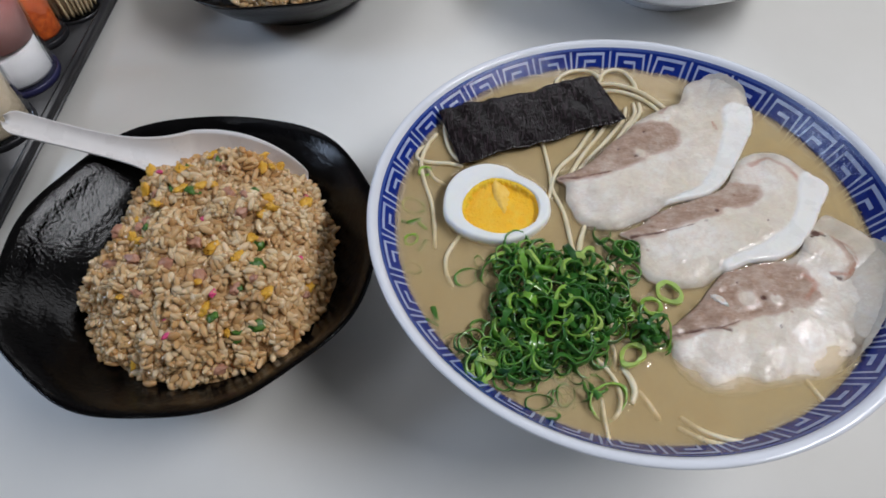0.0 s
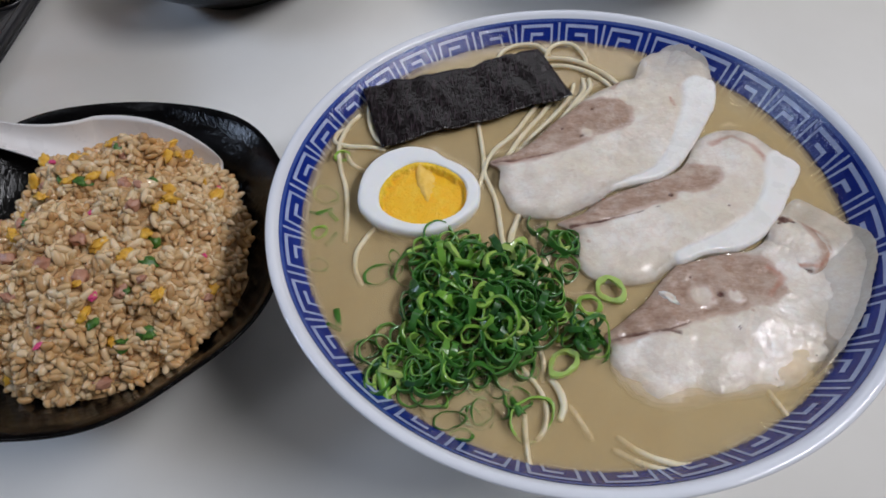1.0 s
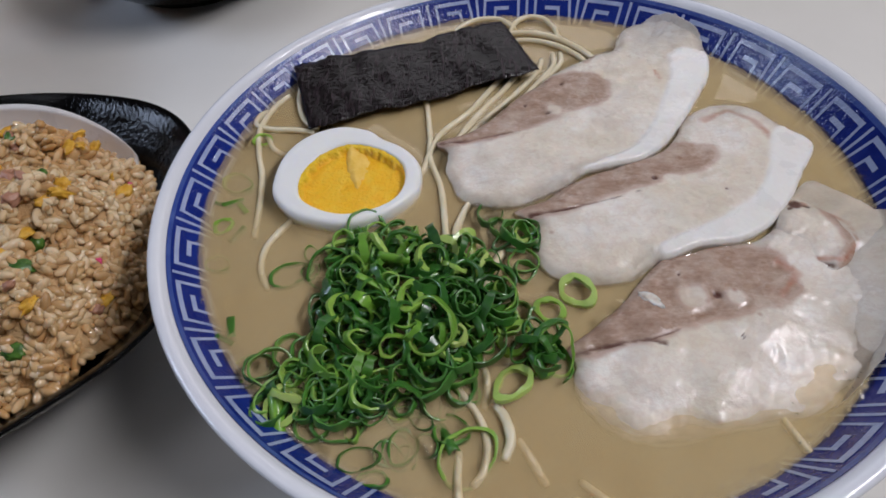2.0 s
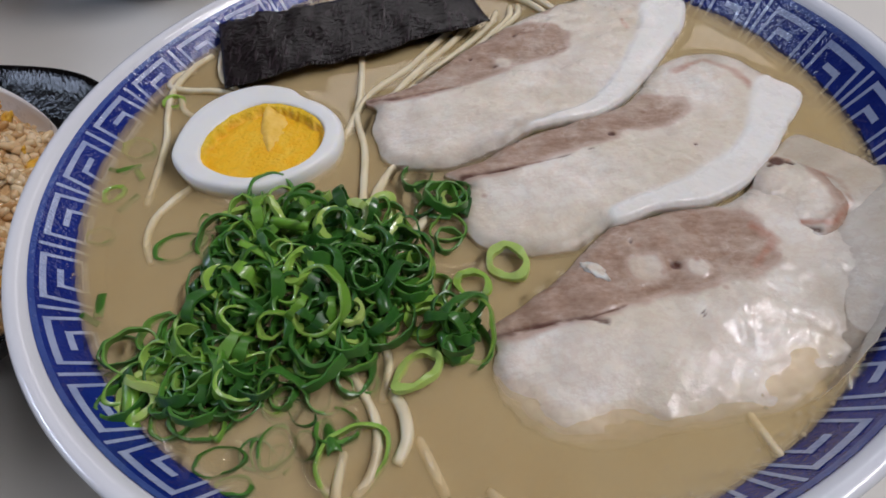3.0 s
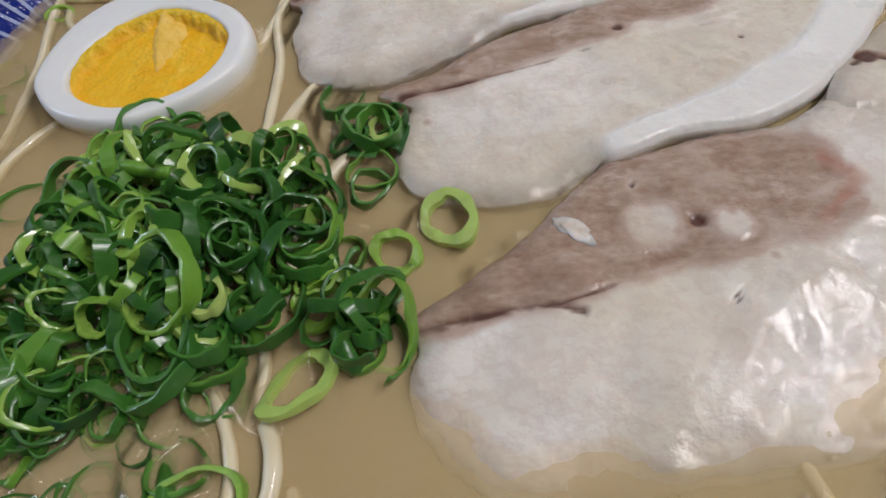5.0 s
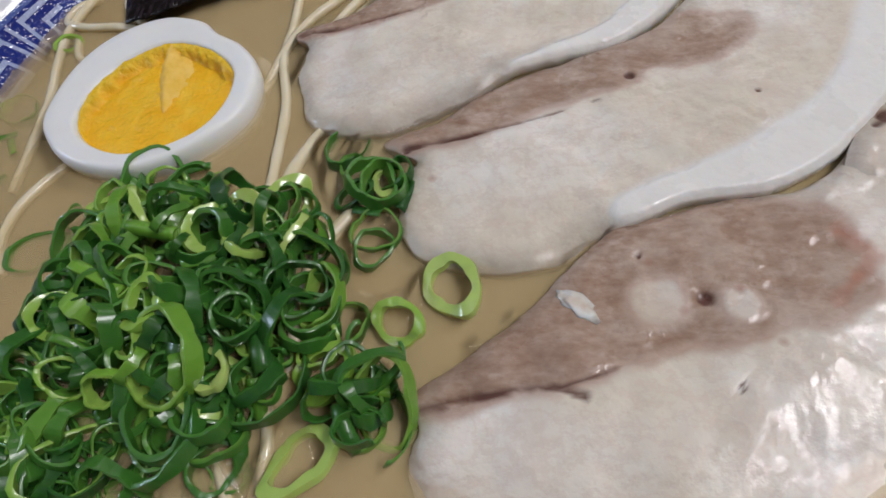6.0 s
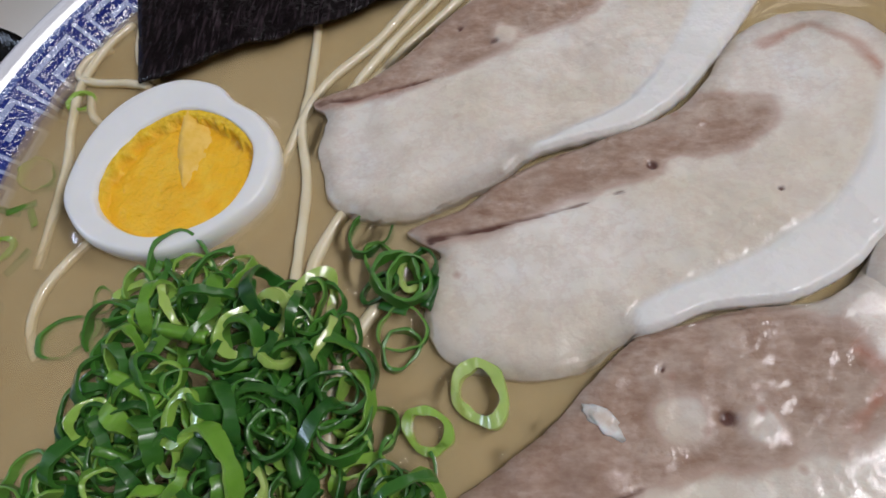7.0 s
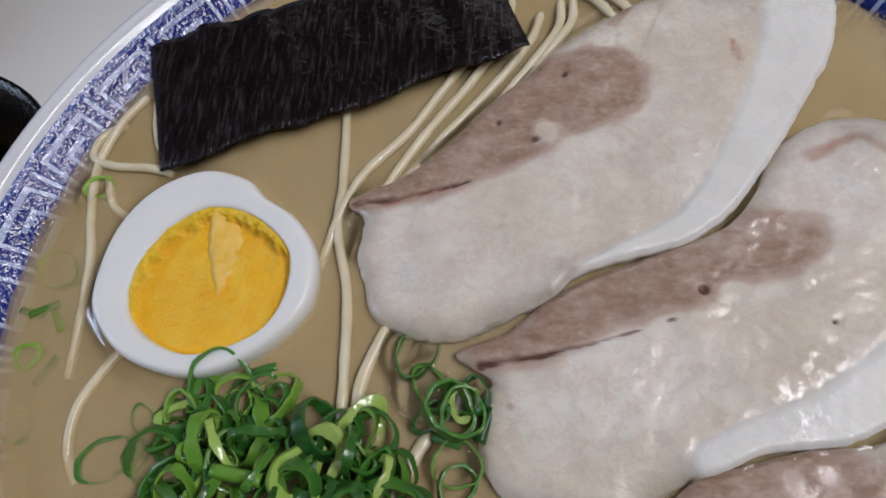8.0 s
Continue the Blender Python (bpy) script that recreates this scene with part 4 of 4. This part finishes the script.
count = 0
while count < 290:
    x, y = rng.uniform(0.0, 0.082), rng.uniform(0.108, 0.178)
    h = heap(x, y)
    if h < 0.0006 or rng.random() > 0.55 + h * 50:
        continue
    z = h * rng.uniform(0.25, 1.0) + rng.uniform(-0.0005, 0.001)
    deep = h > 0.004
    me = rng.choice(LEAVES) if rng.random() < 0.05 else (rng.choice(PALES) if rng.random() < 0.05 else rng.choice(RINGS))
    drop_ring(me, x, y, z, 0.62 if deep else 0.30, pile, rng.uniform(0.70, 1.12))
    count += 1

# pieces that have sunk into the broth in front of the heap
for _ in range(48):
    a, d = rng.random() * 6.2832, math.sqrt(rng.random())
    x, y = 0.028 + 0.030 * d * math.cos(a), 0.112 + 0.017 * d * math.sin(a)
    if math.hypot(x - BX, y - BY) > 0.101:
        continue
    drop_ring(rng.choice(RINGS + LEAVES), x, y, rng.uniform(-0.0028, -0.0002), 0.22, pile, rng.uniform(0.7, 1.05))

# rings that float by themselves
floats = thing("floating_scallions", "single scallion rings and leaves floating in the broth", "scallions", (0.040, 0.140, SOUP))
for x, y, z, kind, sc in ((0.79, 11.15, 0.6, "pale", 0.85), (6.86, 11.8, 0.3, "pale", 1.05), (8.98, 14.75, 0.4, "pale", 1.05), (8.1, 14.1, 0.0, "pale", 0.9), (-2.15, 20.0, -0.6, "ring", 1.1), (-2.1, 16.4, -0.9, "ring", 1.0),
                          (-2.2, 17.9, -0.6, "pale", 0.7), (-1.6, 22.1, 0.2, "pale", 0.7), (0.9, 16.6, -0.5, "ring", 0.7), (0.35, 15.8, -0.6, "ring", 1.2), (0.95, 15.9, -0.6, "ring", 0.8), (6.9, 17.3, 0.5, "ring", 1.0),
                          (7.6, 17.0, 0.8, "pale", 0.7), (6.6, 18.0, 0.0, "ring", 1.0), (7.2, 14.1, 0.0, "ring", 0.9), (5.6, 9.9, -0.2, "ring", 1.25), (5.2, 10.6, -0.4, "ring", 1.2), (2.9, 9.9, 0.2, "ring", 1.1), (3.3, 9.4, -0.5, "ring", 1.0),
                          (1.7, 10.8, 0.3, "ring", 0.9), (0.1, 12.0, -0.1, "ring", 1.1), (-0.3, 12.5, -0.4, "ring", 1.0), (1.2, 11.9, 0.4, "ring", 1.0), (2.4, 10.9, 0.3, "ring", 1.1), (4.0, 10.2, -0.6, "ring", 1.2),
                          (-2.1, 19.0, 0.2, "leaf", 1.1), (-1.7, 18.7, 0.0, "leaf", 1.0), (-2.4, 18.9, 0.0, "leaf", 0.9), (-1.1, 13.9, 0.5, "leaf", 1.0), (-1.2, 13.5, 0.3, "leaf", 0.8), (-1.7, 17.6, -0.8, "leaf", 1.0),
                          (7.3, 16.3, 1.4, "leaf", 0.9), (7.5, 15.9, 1.2, "ring", 0.8), (7.9, 13.1, 0.8, "ring", 0.8), (7.7, 12.5, 0.6, "ring", 0.8), (7.9, 12.9, 1.6, "leaf", 0.8), (2.2, 17.4, 0.4, "leaf", 1.0), (3.4, 17.6, 0.6, "leaf", 1.0)):
    me = rng.choice({"pale": PALES, "ring": RINGS, "leaf": LEAVES}[kind])
    if kind != "leaf" and z > -0.5:
        WET_RINGS.append((x / 100, y / 100, 0.0052 * sc))
    drop_ring(me, x / 100, y / 100, z / 1000 - (0.0012 if x < 0 else 0.0) - (0.0 if kind == "leaf" else -0.0005 if kind == "pale" else 0.0009 if x < 1.0 or y < 11.0 else 0.0003), 0.12, floats, sc * (0.7 if kind == "leaf" else 1.0)).scale.z *= 0.45 if kind == "leaf" else 0.8

# ---- broth ----
broth = thing("pork_broth", "cloudy tan pork-bone broth filling the noodle bowl", "broth", (BX, BY, SOUP))


def broth_disc(drop, rings=20, wet=False):
    """A level of the broth, out to the wall of the uneven bowl; the top one climbs a little where food stands out of it."""
    steps = 320
    rows = []
    for k in range(steps):
        a = 2 * math.pi * k / steps
        lo, hi = 0.06, 0.1185
        for _ in range(30):
            mid = (lo + hi) / 2
            if bowl_shape(mid, wall_z(mid), a)[2] > SOUP - drop:
                hi = mid
            else:
                lo = mid
        rows.append((a, lo + 0.0002))
    ang = np.array([a for a, _ in rows])
    rim = np.array([r for _, r in rows])
    share = np.arange(1, rings + 1) / rings
    x = (share[:, None] * (rim * np.cos(ang))[None, :]).ravel()
    y = (share[:, None] * (rim * np.sin(ang))[None, :]).ravel()
    z = np.full(len(x), -drop)
    if wet:
        q = np.stack([x + BX, y + BY], 1)
        for line, proud in WET:
            d, near = to_line(q, line)
            z += 0.0012 * proud[near] * np.exp(-((d / 0.0024) ** 1.2))
        for cx, cy, r in WET_RINGS:
            z += 0.0008 * np.exp(-((np.abs(np.hypot(q[:, 0] - cx, q[:, 1] - cy) - r) / 0.0016) ** 1.5))
        z = np.minimum(z, 0.0014)
    else:
        q = np.stack([x, y], 1)
        z = np.minimum(z + 0.0006 * rough(q, 130, drop * 9000) + 0.00035 * rough(q, 420, drop * 9000), -0.5 * drop)
    verts = [(0, 0, -drop)] + list(zip(x.tolist(), y.tolist(), z.tolist()))
    faces = [(0, 1 + k, 1 + (k + 1) % steps) for k in range(steps)]
    for i in range(rings - 1):
        p = 1 + i * steps
        for k in range(steps):
            j = (k + 1) % steps
            faces.append((p + k, p + steps + k, p + steps + j, p + j))
    me = bpy.data.meshes.new("broth")
    me.from_pydata(verts, [], faces)
    for poly in me.polygons:
        poly.use_smooth = True
    return me


def broth_layer(name, me, material, label=""):
    me.materials.append(material)
    part(name, me, None, broth, label)


broth_layer("surface", broth_disc(0.0, 130, True), M["broth_top"], "glossy thin broth surface")
for depth in (0.0006, 0.0014, 0.0024, 0.0036, 0.0050):
    broth_layer("cloud", broth_disc(depth, 70), M["broth_mid"])
broth_layer("body", broth_disc(0.0072, 30), M["broth_deep"])

# foam bubbles along the rim
foam = thing("broth_foam", "tiny pale bubbles gathered along the bowl's rim", "bubbles", (BX, BY, SOUP), "", "stuff")
bm = bmesh.new()
bmesh.ops.create_icosphere(bm, subdivisions=2, radius=1.0)
ball = [(v.co.copy()) for v in bm.verts]
tris = [[v.index for v in f.verts] for f in bm.faces]
bm.free()
verts, faces = [], []
for _ in range(520):
    a = rng.choice((rng.gauss(0.55, 0.35), rng.gauss(-0.65, 0.45), rng.uniform(-3.1, 3.1)))
    d = 0.1112 - abs(rng.gauss(0, 0.0032))
    r = rng.uniform(0.00015, 0.00055)
    n = len(verts)
    verts += [(d * math.cos(a) + r * v.x, d * math.sin(a) + r * v.y, 0.45 * r * v.z) for v in ball]
    faces += [[n + k for k in f] for f in tris]
me = bpy.data.meshes.new("bubbles")
me.from_pydata(verts, [], faces)
me.materials.append(M["foam"])
for poly in me.polygons:
    poly.use_smooth = True
part("bubbles", me, None, foam)

# ---- fried rice plate ----
PX, PY = -0.1350, 0.1970


def plate_shape(r, z, a):
    """An oval hand-shaped dish with a wavy rim."""
    f = min(1.0, r / 0.09) ** 3
    k = 1 + f * (0.012 * math.sin(2 * a + 0.6) + 0.009 * math.sin(5 * a + 3.3) + 0.008 * math.sin(9 * a))
    zz = z + f * (0.0016 * math.sin(3 * a + 1.0) + 0.0009 * math.sin(7 * a)) * min(1, z / 0.03)
    zz += 0.00022 * math.sin(r * 1500) * (1 if 0.02 < r < 0.085 else 0)
    return (r * k * math.cos(a), r * k * math.sin(a), zz)


def make_plate(at, label, turn=0.0):
    plate = thing("black_dish", label, "dish", at, "black dishes")
    plate.rotation_euler = (0, 0, turn)
    inner = [(0.0925, 0.0452), (0.0905, 0.0440), (0.0860, 0.0390)] + [(0.086 - 0.003 * k, 0.039 - 0.0031 * k + 0.00008 * k * k) for k in range(1, 11)] + [(0.050, 0.0128), (0.044, 0.0102), (0.036, 0.0085), (0.02, 0.0078), (0.0, 0.0078)]
    outer = [(0.0, 0.003), (0.040, 0.003), (0.042, 0.0), (0.048, 0.0), (0.050, 0.0035), (0.062, 0.0105), (0.076, 0.0220), (0.0865, 0.0345), (0.0925, 0.0425), (0.0950, 0.0450), (0.0948, 0.0460), (0.0940, 0.0460)]
    part("body", revolve(outer + inner, 128, plate_shape), M["black"], plate)
    return plate


make_plate((PX, PY, 0), "glossy black wavy-rimmed dish holding fried rice")
make_plate((-0.130, 0.494, 0), "glossy black wavy-rimmed dish across the table", 0.8)


# ---- fried rice ----
def mound(x, y, cx, cy, rx, ry, top, base):
    a = math.atan2(y - cy, x - cx)
    d = (((x - cx) / rx) ** 2 + ((y - cy) / ry) ** 2) * (1 + 0.30 * noise.noise(Vector((2.2 * math.cos(a), 2.2 * math.sin(a), 6.0))) + 0.16 * noise.noise(Vector((6 * math.cos(a), 6 * math.sin(a), 1.0))))
    h = max(0.0, 1 - d) ** 0.62
    e = ((x - 0.006) / 0.056) ** 2 + ((y - 0.036) / 0.034) ** 2
    h = max(h, 0.93 * max(0.0, 1 - e) ** 0.5)
    lumps = 0.28 * noise.noise(Vector((x * 48, y * 48, 2.0))) + 0.10 * noise.noise(Vector((x * 95, y * 95, 7.0)))
    return base + (top - base) * h * (1 + lumps) + 0.0034 * noise.noise(Vector((x * 170, y * 170, 4.0)))


def dish_floor(x, y):
    """The inside of the dish, near enough for food to lie on."""
    r = math.hypot(x, y)
    if r < 0.044:
        return 0.0092
    if r < 0.056:
        return 0.0102 + (r - 0.044) * 0.48
    k = (0.086 - r) / 0.003
    return 0.039 - 0.0031 * k + 0.00008 * k * k


def grain_into(verts, faces, at, turn, ln, w):
    """A rounded grain, joined into a shared list."""
    base = len(verts)
    rows = ((-1.0, 0.0), (-0.78, 0.62), (-0.25, 1.0), (0.3, 0.98), (0.8, 0.6), (1.0, 0.0))
    for u, r in rows:
        if r == 0:
            verts.append(at + turn @ Vector((u * ln, 0, 0)))
        else:
            for k in range(6):
                a = math.pi * k / 3
                verts.append(at + turn @ Vector((u * ln, r * w * math.cos(a), r * w * 0.82 * math.sin(a) + (0.10 + 0.10 * math.sin(base)) * ln * (1 - u * u))))
    first, last = base, base + 25
    for k in range(6):
        j = (k + 1) % 6
        faces.append((first, base + 1 + j, base + 1 + k))
        for i in range(3):
            p, q = base + 1 + 6 * i, base + 7 + 6 * i
            faces.append((p + k, p + j, q + j, q + k))
        faces.append((base + 19 + k, base + 19 + j, last))


def make_rice(at, label, grains, seed):
    cx, cy, rx, ry, top, base = 0.008, -0.004, 0.067, 0.068, 0.0600, 0.0150
    rr = random.Random(seed)
    rice = thing("fried_rice", label, "fried rice", at, "fried rice portions")
    rows = []
    for k in range(25):
        rows.append([Vector((cx + rx * k / 24 * 0.97 * math.cos(a), cy + ry * k / 24 * 0.97 * math.sin(a), 0)) for a in (2 * math.pi * i / 72 for i in range(72))])
    bm = bmesh.new()
    grid = [[bm.verts.new((p.x, p.y, max(dish_floor(p.x, p.y) - 0.0010, mound(p.x, p.y, cx, cy, rx, ry, top, base) + 0.0040 * noise.noise(Vector((p.x * 75, p.y * 75, 8))) - 0.0014))) for p in row] for row in rows[1:]]
    peak = bm.verts.new((cx, cy, mound(cx, cy, cx, cy, rx, ry, top, base) - 0.0022))
    for k in range(72):
        j = (k + 1) % 72
        bm.faces.new((peak, grid[0][k], grid[0][j]))
        for a, b in zip(grid, grid[1:]):
            bm.faces.new((a[k], b[k], b[j], a[j]))
    part("rice_bed", bm, M["rice_core"], rice)
    verts, faces = [], []
    for _ in range(grains):
        a, d = rr.random() * 6.2832, math.sqrt(rr.random()) * 1.02
        x, y = cx + rx * d * math.cos(a), cy + ry * d * math.sin(a)
        z = mound(x, y, cx, cy, rx, ry, top, base) + rr.gauss(-0.0004, 0.0009) + 0.0040 * noise.noise(Vector((x * 75, y * 75, 8)))
        low = dish_floor(x, y)
        if z < low - 0.004 or (z < low + 0.001 and rr.random() < 0.75):
            continue
        z = max(z, low + 0.0022)
        turn = Euler((rr.uniform(0, 6.3), rr.gauss(0, 0.5), rr.uniform(0, 6.3))).to_matrix()
        grain_into(verts, faces, Vector((x, y, z)), turn, rr.uniform(0.0031, 0.0044), rr.uniform(0.0016, 0.0022))
    me = bpy.data.meshes.new("rice_mass")
    me.from_pydata([tuple(v) for v in verts], [], faces)
    me.materials.append(M["rice"])
    for p in me.polygons:
        p.use_smooth = True
    g = new("rice_mass", me)
    g.parent = rice
    tagged(g, "glossy oily cooked rice grains", "", "", "stuff")
    return rice, rr, (cx, cy, rx, ry, top, base)


def bits(rice, rr, dims, name, material, count, size, flat):
    """Bits of food set into the mound, one mesh each."""
    cx, cy, rx, ry, top, base = dims
    for _ in range(count):
        a, d = rr.random() * 6.2832, math.sqrt(rr.random()) * 0.92
        x, y = cx + rx * d * math.cos(a), cy + ry * d * math.sin(a)
        bm = bmesh.new()
        bmesh.ops.create_icosphere(bm, subdivisions=3, radius=1.0)
        s = size * rr.uniform(0.6, 1.25)
        off = Vector((rr.random() * 50, 0, 0))
        for v in bm.verts:
            q = v.co * (1 + 0.55 * noise.noise(v.co * 1.5 + off) + 0.35 * noise.noise(v.co * 3.6 + off))
            v.co = (q.x * s, q.y * s * 0.7, q.z * s * flat)
        ob = part(name, bm, material, rice)
        ob.location = (x, y, max(dish_floor(x, y) + 0.002, mound(x, y, cx, cy, rx, ry, top, base) + 0.0040 * noise.noise(Vector((x * 75, y * 75, 8))) + 0.0022))
        ob.rotation_euler = (rr.gauss(0, 0.4), rr.gauss(0, 0.4), rr.random() * 6.3)


rice, rr, dims = make_rice((PX, PY, 0), "heap of fried rice with egg and scallion bits", 3700, 5)
bits(rice, rr, dims, "egg_bit", M["fried_egg"], 34, 0.0040, 0.40)
bits(rice, rr, dims, "scallion_bit", M["leek_bit"], 16, 0.0032, 0.22)
bits(rice, rr, dims, "pink_bit", M["pink_bit"], 8, 0.0018, 0.6)
bits(rice, rr, dims, "pork_bit", M["ham_bit"], 20, 0.0036, 0.6)

copy_thing(rice, pose(-0.130, 0.494, 0, 0, 0, 75))

# ---- spoon ----
spoon = thing("soup_spoon", "white melamine soup spoon stuck in the fried rice", "spoon", (-0.085, 0.243, 0.036))


def spoon_mesh():
    """A deep spoon: bowl at the origin end, channelled handle along -x."""
    rows = []
    n = 72
    for i in range(n + 1):
        t = i / n
        x = -0.163 * t
        if t < 0.42:
            u = t / 0.42
            half = 0.0215 * math.sin(math.pi * (0.03 + u * 0.60)) ** 0.6 * (1 - 0.10 * u)
            deep = 0.018 * math.sin(math.pi * (0.05 + u * 0.72)) ** 0.8
        else:
            u = (t - 0.42) / 0.58
            half = 0.0056 + 0.0012 * u + 0.0132 * (1 - u) ** 5
            half *= math.sqrt(max(0.06, 1 - max(0, (u - 0.93) / 0.07) ** 2))
            deep = 0.0096 * (1 - u) ** 2 + 0.0024 + 0.001 * u
        rise = 0.004 * math.sin(math.pi * min(1, t / 0.42)) + 0.050 * max(0, t - 0.62) ** 1.5
        row = []
        for j in range(25):
            s = -1 + j / 12
            row.append(Vector((x, s * half, rise - deep * (1 - abs(s) ** 2.4))))
        rows.append(row)
    cut = 31
    return sheet(rows[: cut + 1], 0.0024, (True, False)), sheet(rows[cut:], 0.0024, (False, True))


scoop, grip = spoon_mesh()
part("scoop", scoop, M["spoon"], spoon)
part("handle", grip, M["spoon"], spoon)
spoon.matrix_world = Matrix.Translation((-0.083, 0.241, 0.0425)) @ Euler((0, radians(6.4), radians(-8))).to_matrix().to_4x4() @ Euler((radians(16), 0, 0)).to_matrix().to_4x4()

# ---- condiment tray ----
tray = thing("condiment_tray", "black plastic condiment tray at the table's end", "tray", (-0.343, 0.42, 0))
bm = box(-0.068, 0.068, -0.20, 0.20, 0.0, 0.004, 0.0015)
part("base", bm, M["plastic"], tray)
for x0, x1, y0, y1 in ((0.0645, 0.068, -0.20, 0.20), (-0.068, -0.0645, -0.20, 0.20), (-0.0645, 0.0645, -0.20, -0.1965), (-0.0645, 0.0645, 0.1965, 0.20)):
    part("side", box(x0, x1, y0, y1, 0.003, 0.012, 0.0012), M["plastic"], tray)


def jar(name, label, x, y, r, h, fill, content, foot, cap, tone):
    j = thing(name, label, "condiment", (x, y, 0.004), "condiment pots")
    shell = [(0.0, 0.003), (r * 0.9, 0.003), (r, 0.006), (r, h * 0.92), (r * 0.93, h), (r * 0.91, h), (r - 0.0012, h * 0.90), (r - 0.0012, 0.007), (0.0, 0.006)]
    g = part("glass_wall", revolve(shell, 48), M["glass"], j, "clear plastic wall")
    g.visible_shadow = False
    ri = r - 0.0014
    part("contents", revolve([(0.0, 0.0065), (ri * 0.96, 0.0065), (ri, 0.009), (ri, fill * 0.98), (ri * 0.9, fill), (ri * 0.4, fill + 0.0015), (0.0, fill + 0.002)], 40, lambda q, z, a: (q * math.cos(a), q * math.sin(a), z + (0.0015 * math.sin(a * 2 + 1) * q / r if z > 0.012 else 0))), content, j)
    part("foot", revolve([(0.0, 0.0), (r * 1.02, 0.0), (r * 1.05, 0.0015), (r * 1.05, 0.0045), (r * 1.0, 0.0055), (r * 0.98, 0.003), (0, 0.0029)], 48), foot, j)
    if cap:
        part("cap", revolve([(0.0, h + 0.016), (r * 0.6, h + 0.0155), (r * 0.9, h + 0.012), (r * 0.97, h + 0.002), (r * 0.97, h - 0.003), (r * 0.93, h + 0.0005), (0, h + 0.001)], 48), tone, j)
    return j


salt = jar("salt_shaker", "clear shaker half full of white salt in the tray", -0.3135, 0.379, 0.0262, 0.085, 0.031, M["salt"], M["cap_blue"], True, M["cap_red"])
part("sleeve", revolve([(0.0245, 0.034), (0.0247, 0.084), (0.0240, 0.084), (0.0238, 0.034)], 48, None, True), M["cap_red"], salt, "rosy translucent inner sleeve")
jar("chili_jar", "clear jar of red-orange chili powder in the tray", -0.3160, 0.4265, 0.0188, 0.06, 0.05, M["chili"], M["plastic"], True, M["cap_red"])
jar("pepper_pot", "clear pot of beige ground pepper in the tray", -0.3105, 0.3250, 0.0262, 0.09, 0.080, M["pepper"], M["plastic"], True, M["plastic"])

picks = thing("toothpick_holder", "clear cup packed with pale wooden toothpicks", "toothpicks", (-0.3035, 0.4635, 0.004))
cup = part("cup", revolve([(0.0, 0.0), (0.0190, 0.0), (0.0203, 0.002), (0.0207, 0.046), (0.0200, 0.046), (0.0196, 0.003), (0.0, 0.0024)], 48), M["glass"], picks)
cup.visible_shadow = False
part("foot", revolve([(0.0, -0.001), (0.0205, -0.001), (0.0214, 0.0005), (0.0212, 0.003), (0.0208, 0.003), (0.0206, 0.0), (0.0, 0.0)], 48), M["plastic"], picks)
bm = bmesh.new()
tube_into(bm, [Vector((0, 0, 0.004)), Vector((0, 0, 0.008)), Vector((0, 0, 0.060)), Vector((0, 0, 0.066))], 0.0011, 7)
pick_mesh = mesh_of(bm, "toothpick", M["pick"])
for k in range(120):
    a, d = k * 2.39996, 0.0185 * math.sqrt((k + 0.5) / 120)
    ob = new("toothpick", pick_mesh)
    ob.parent = picks
    ob.location = (d * math.cos(a), d * math.sin(a), 0.0)
    ob.rotation_euler = (rng.gauss(0, 0.03) - 0.1 * math.sin(a) * d / 0.0185, rng.gauss(0, 0.03) + 0.1 * math.cos(a) * d / 0.0185, 0)
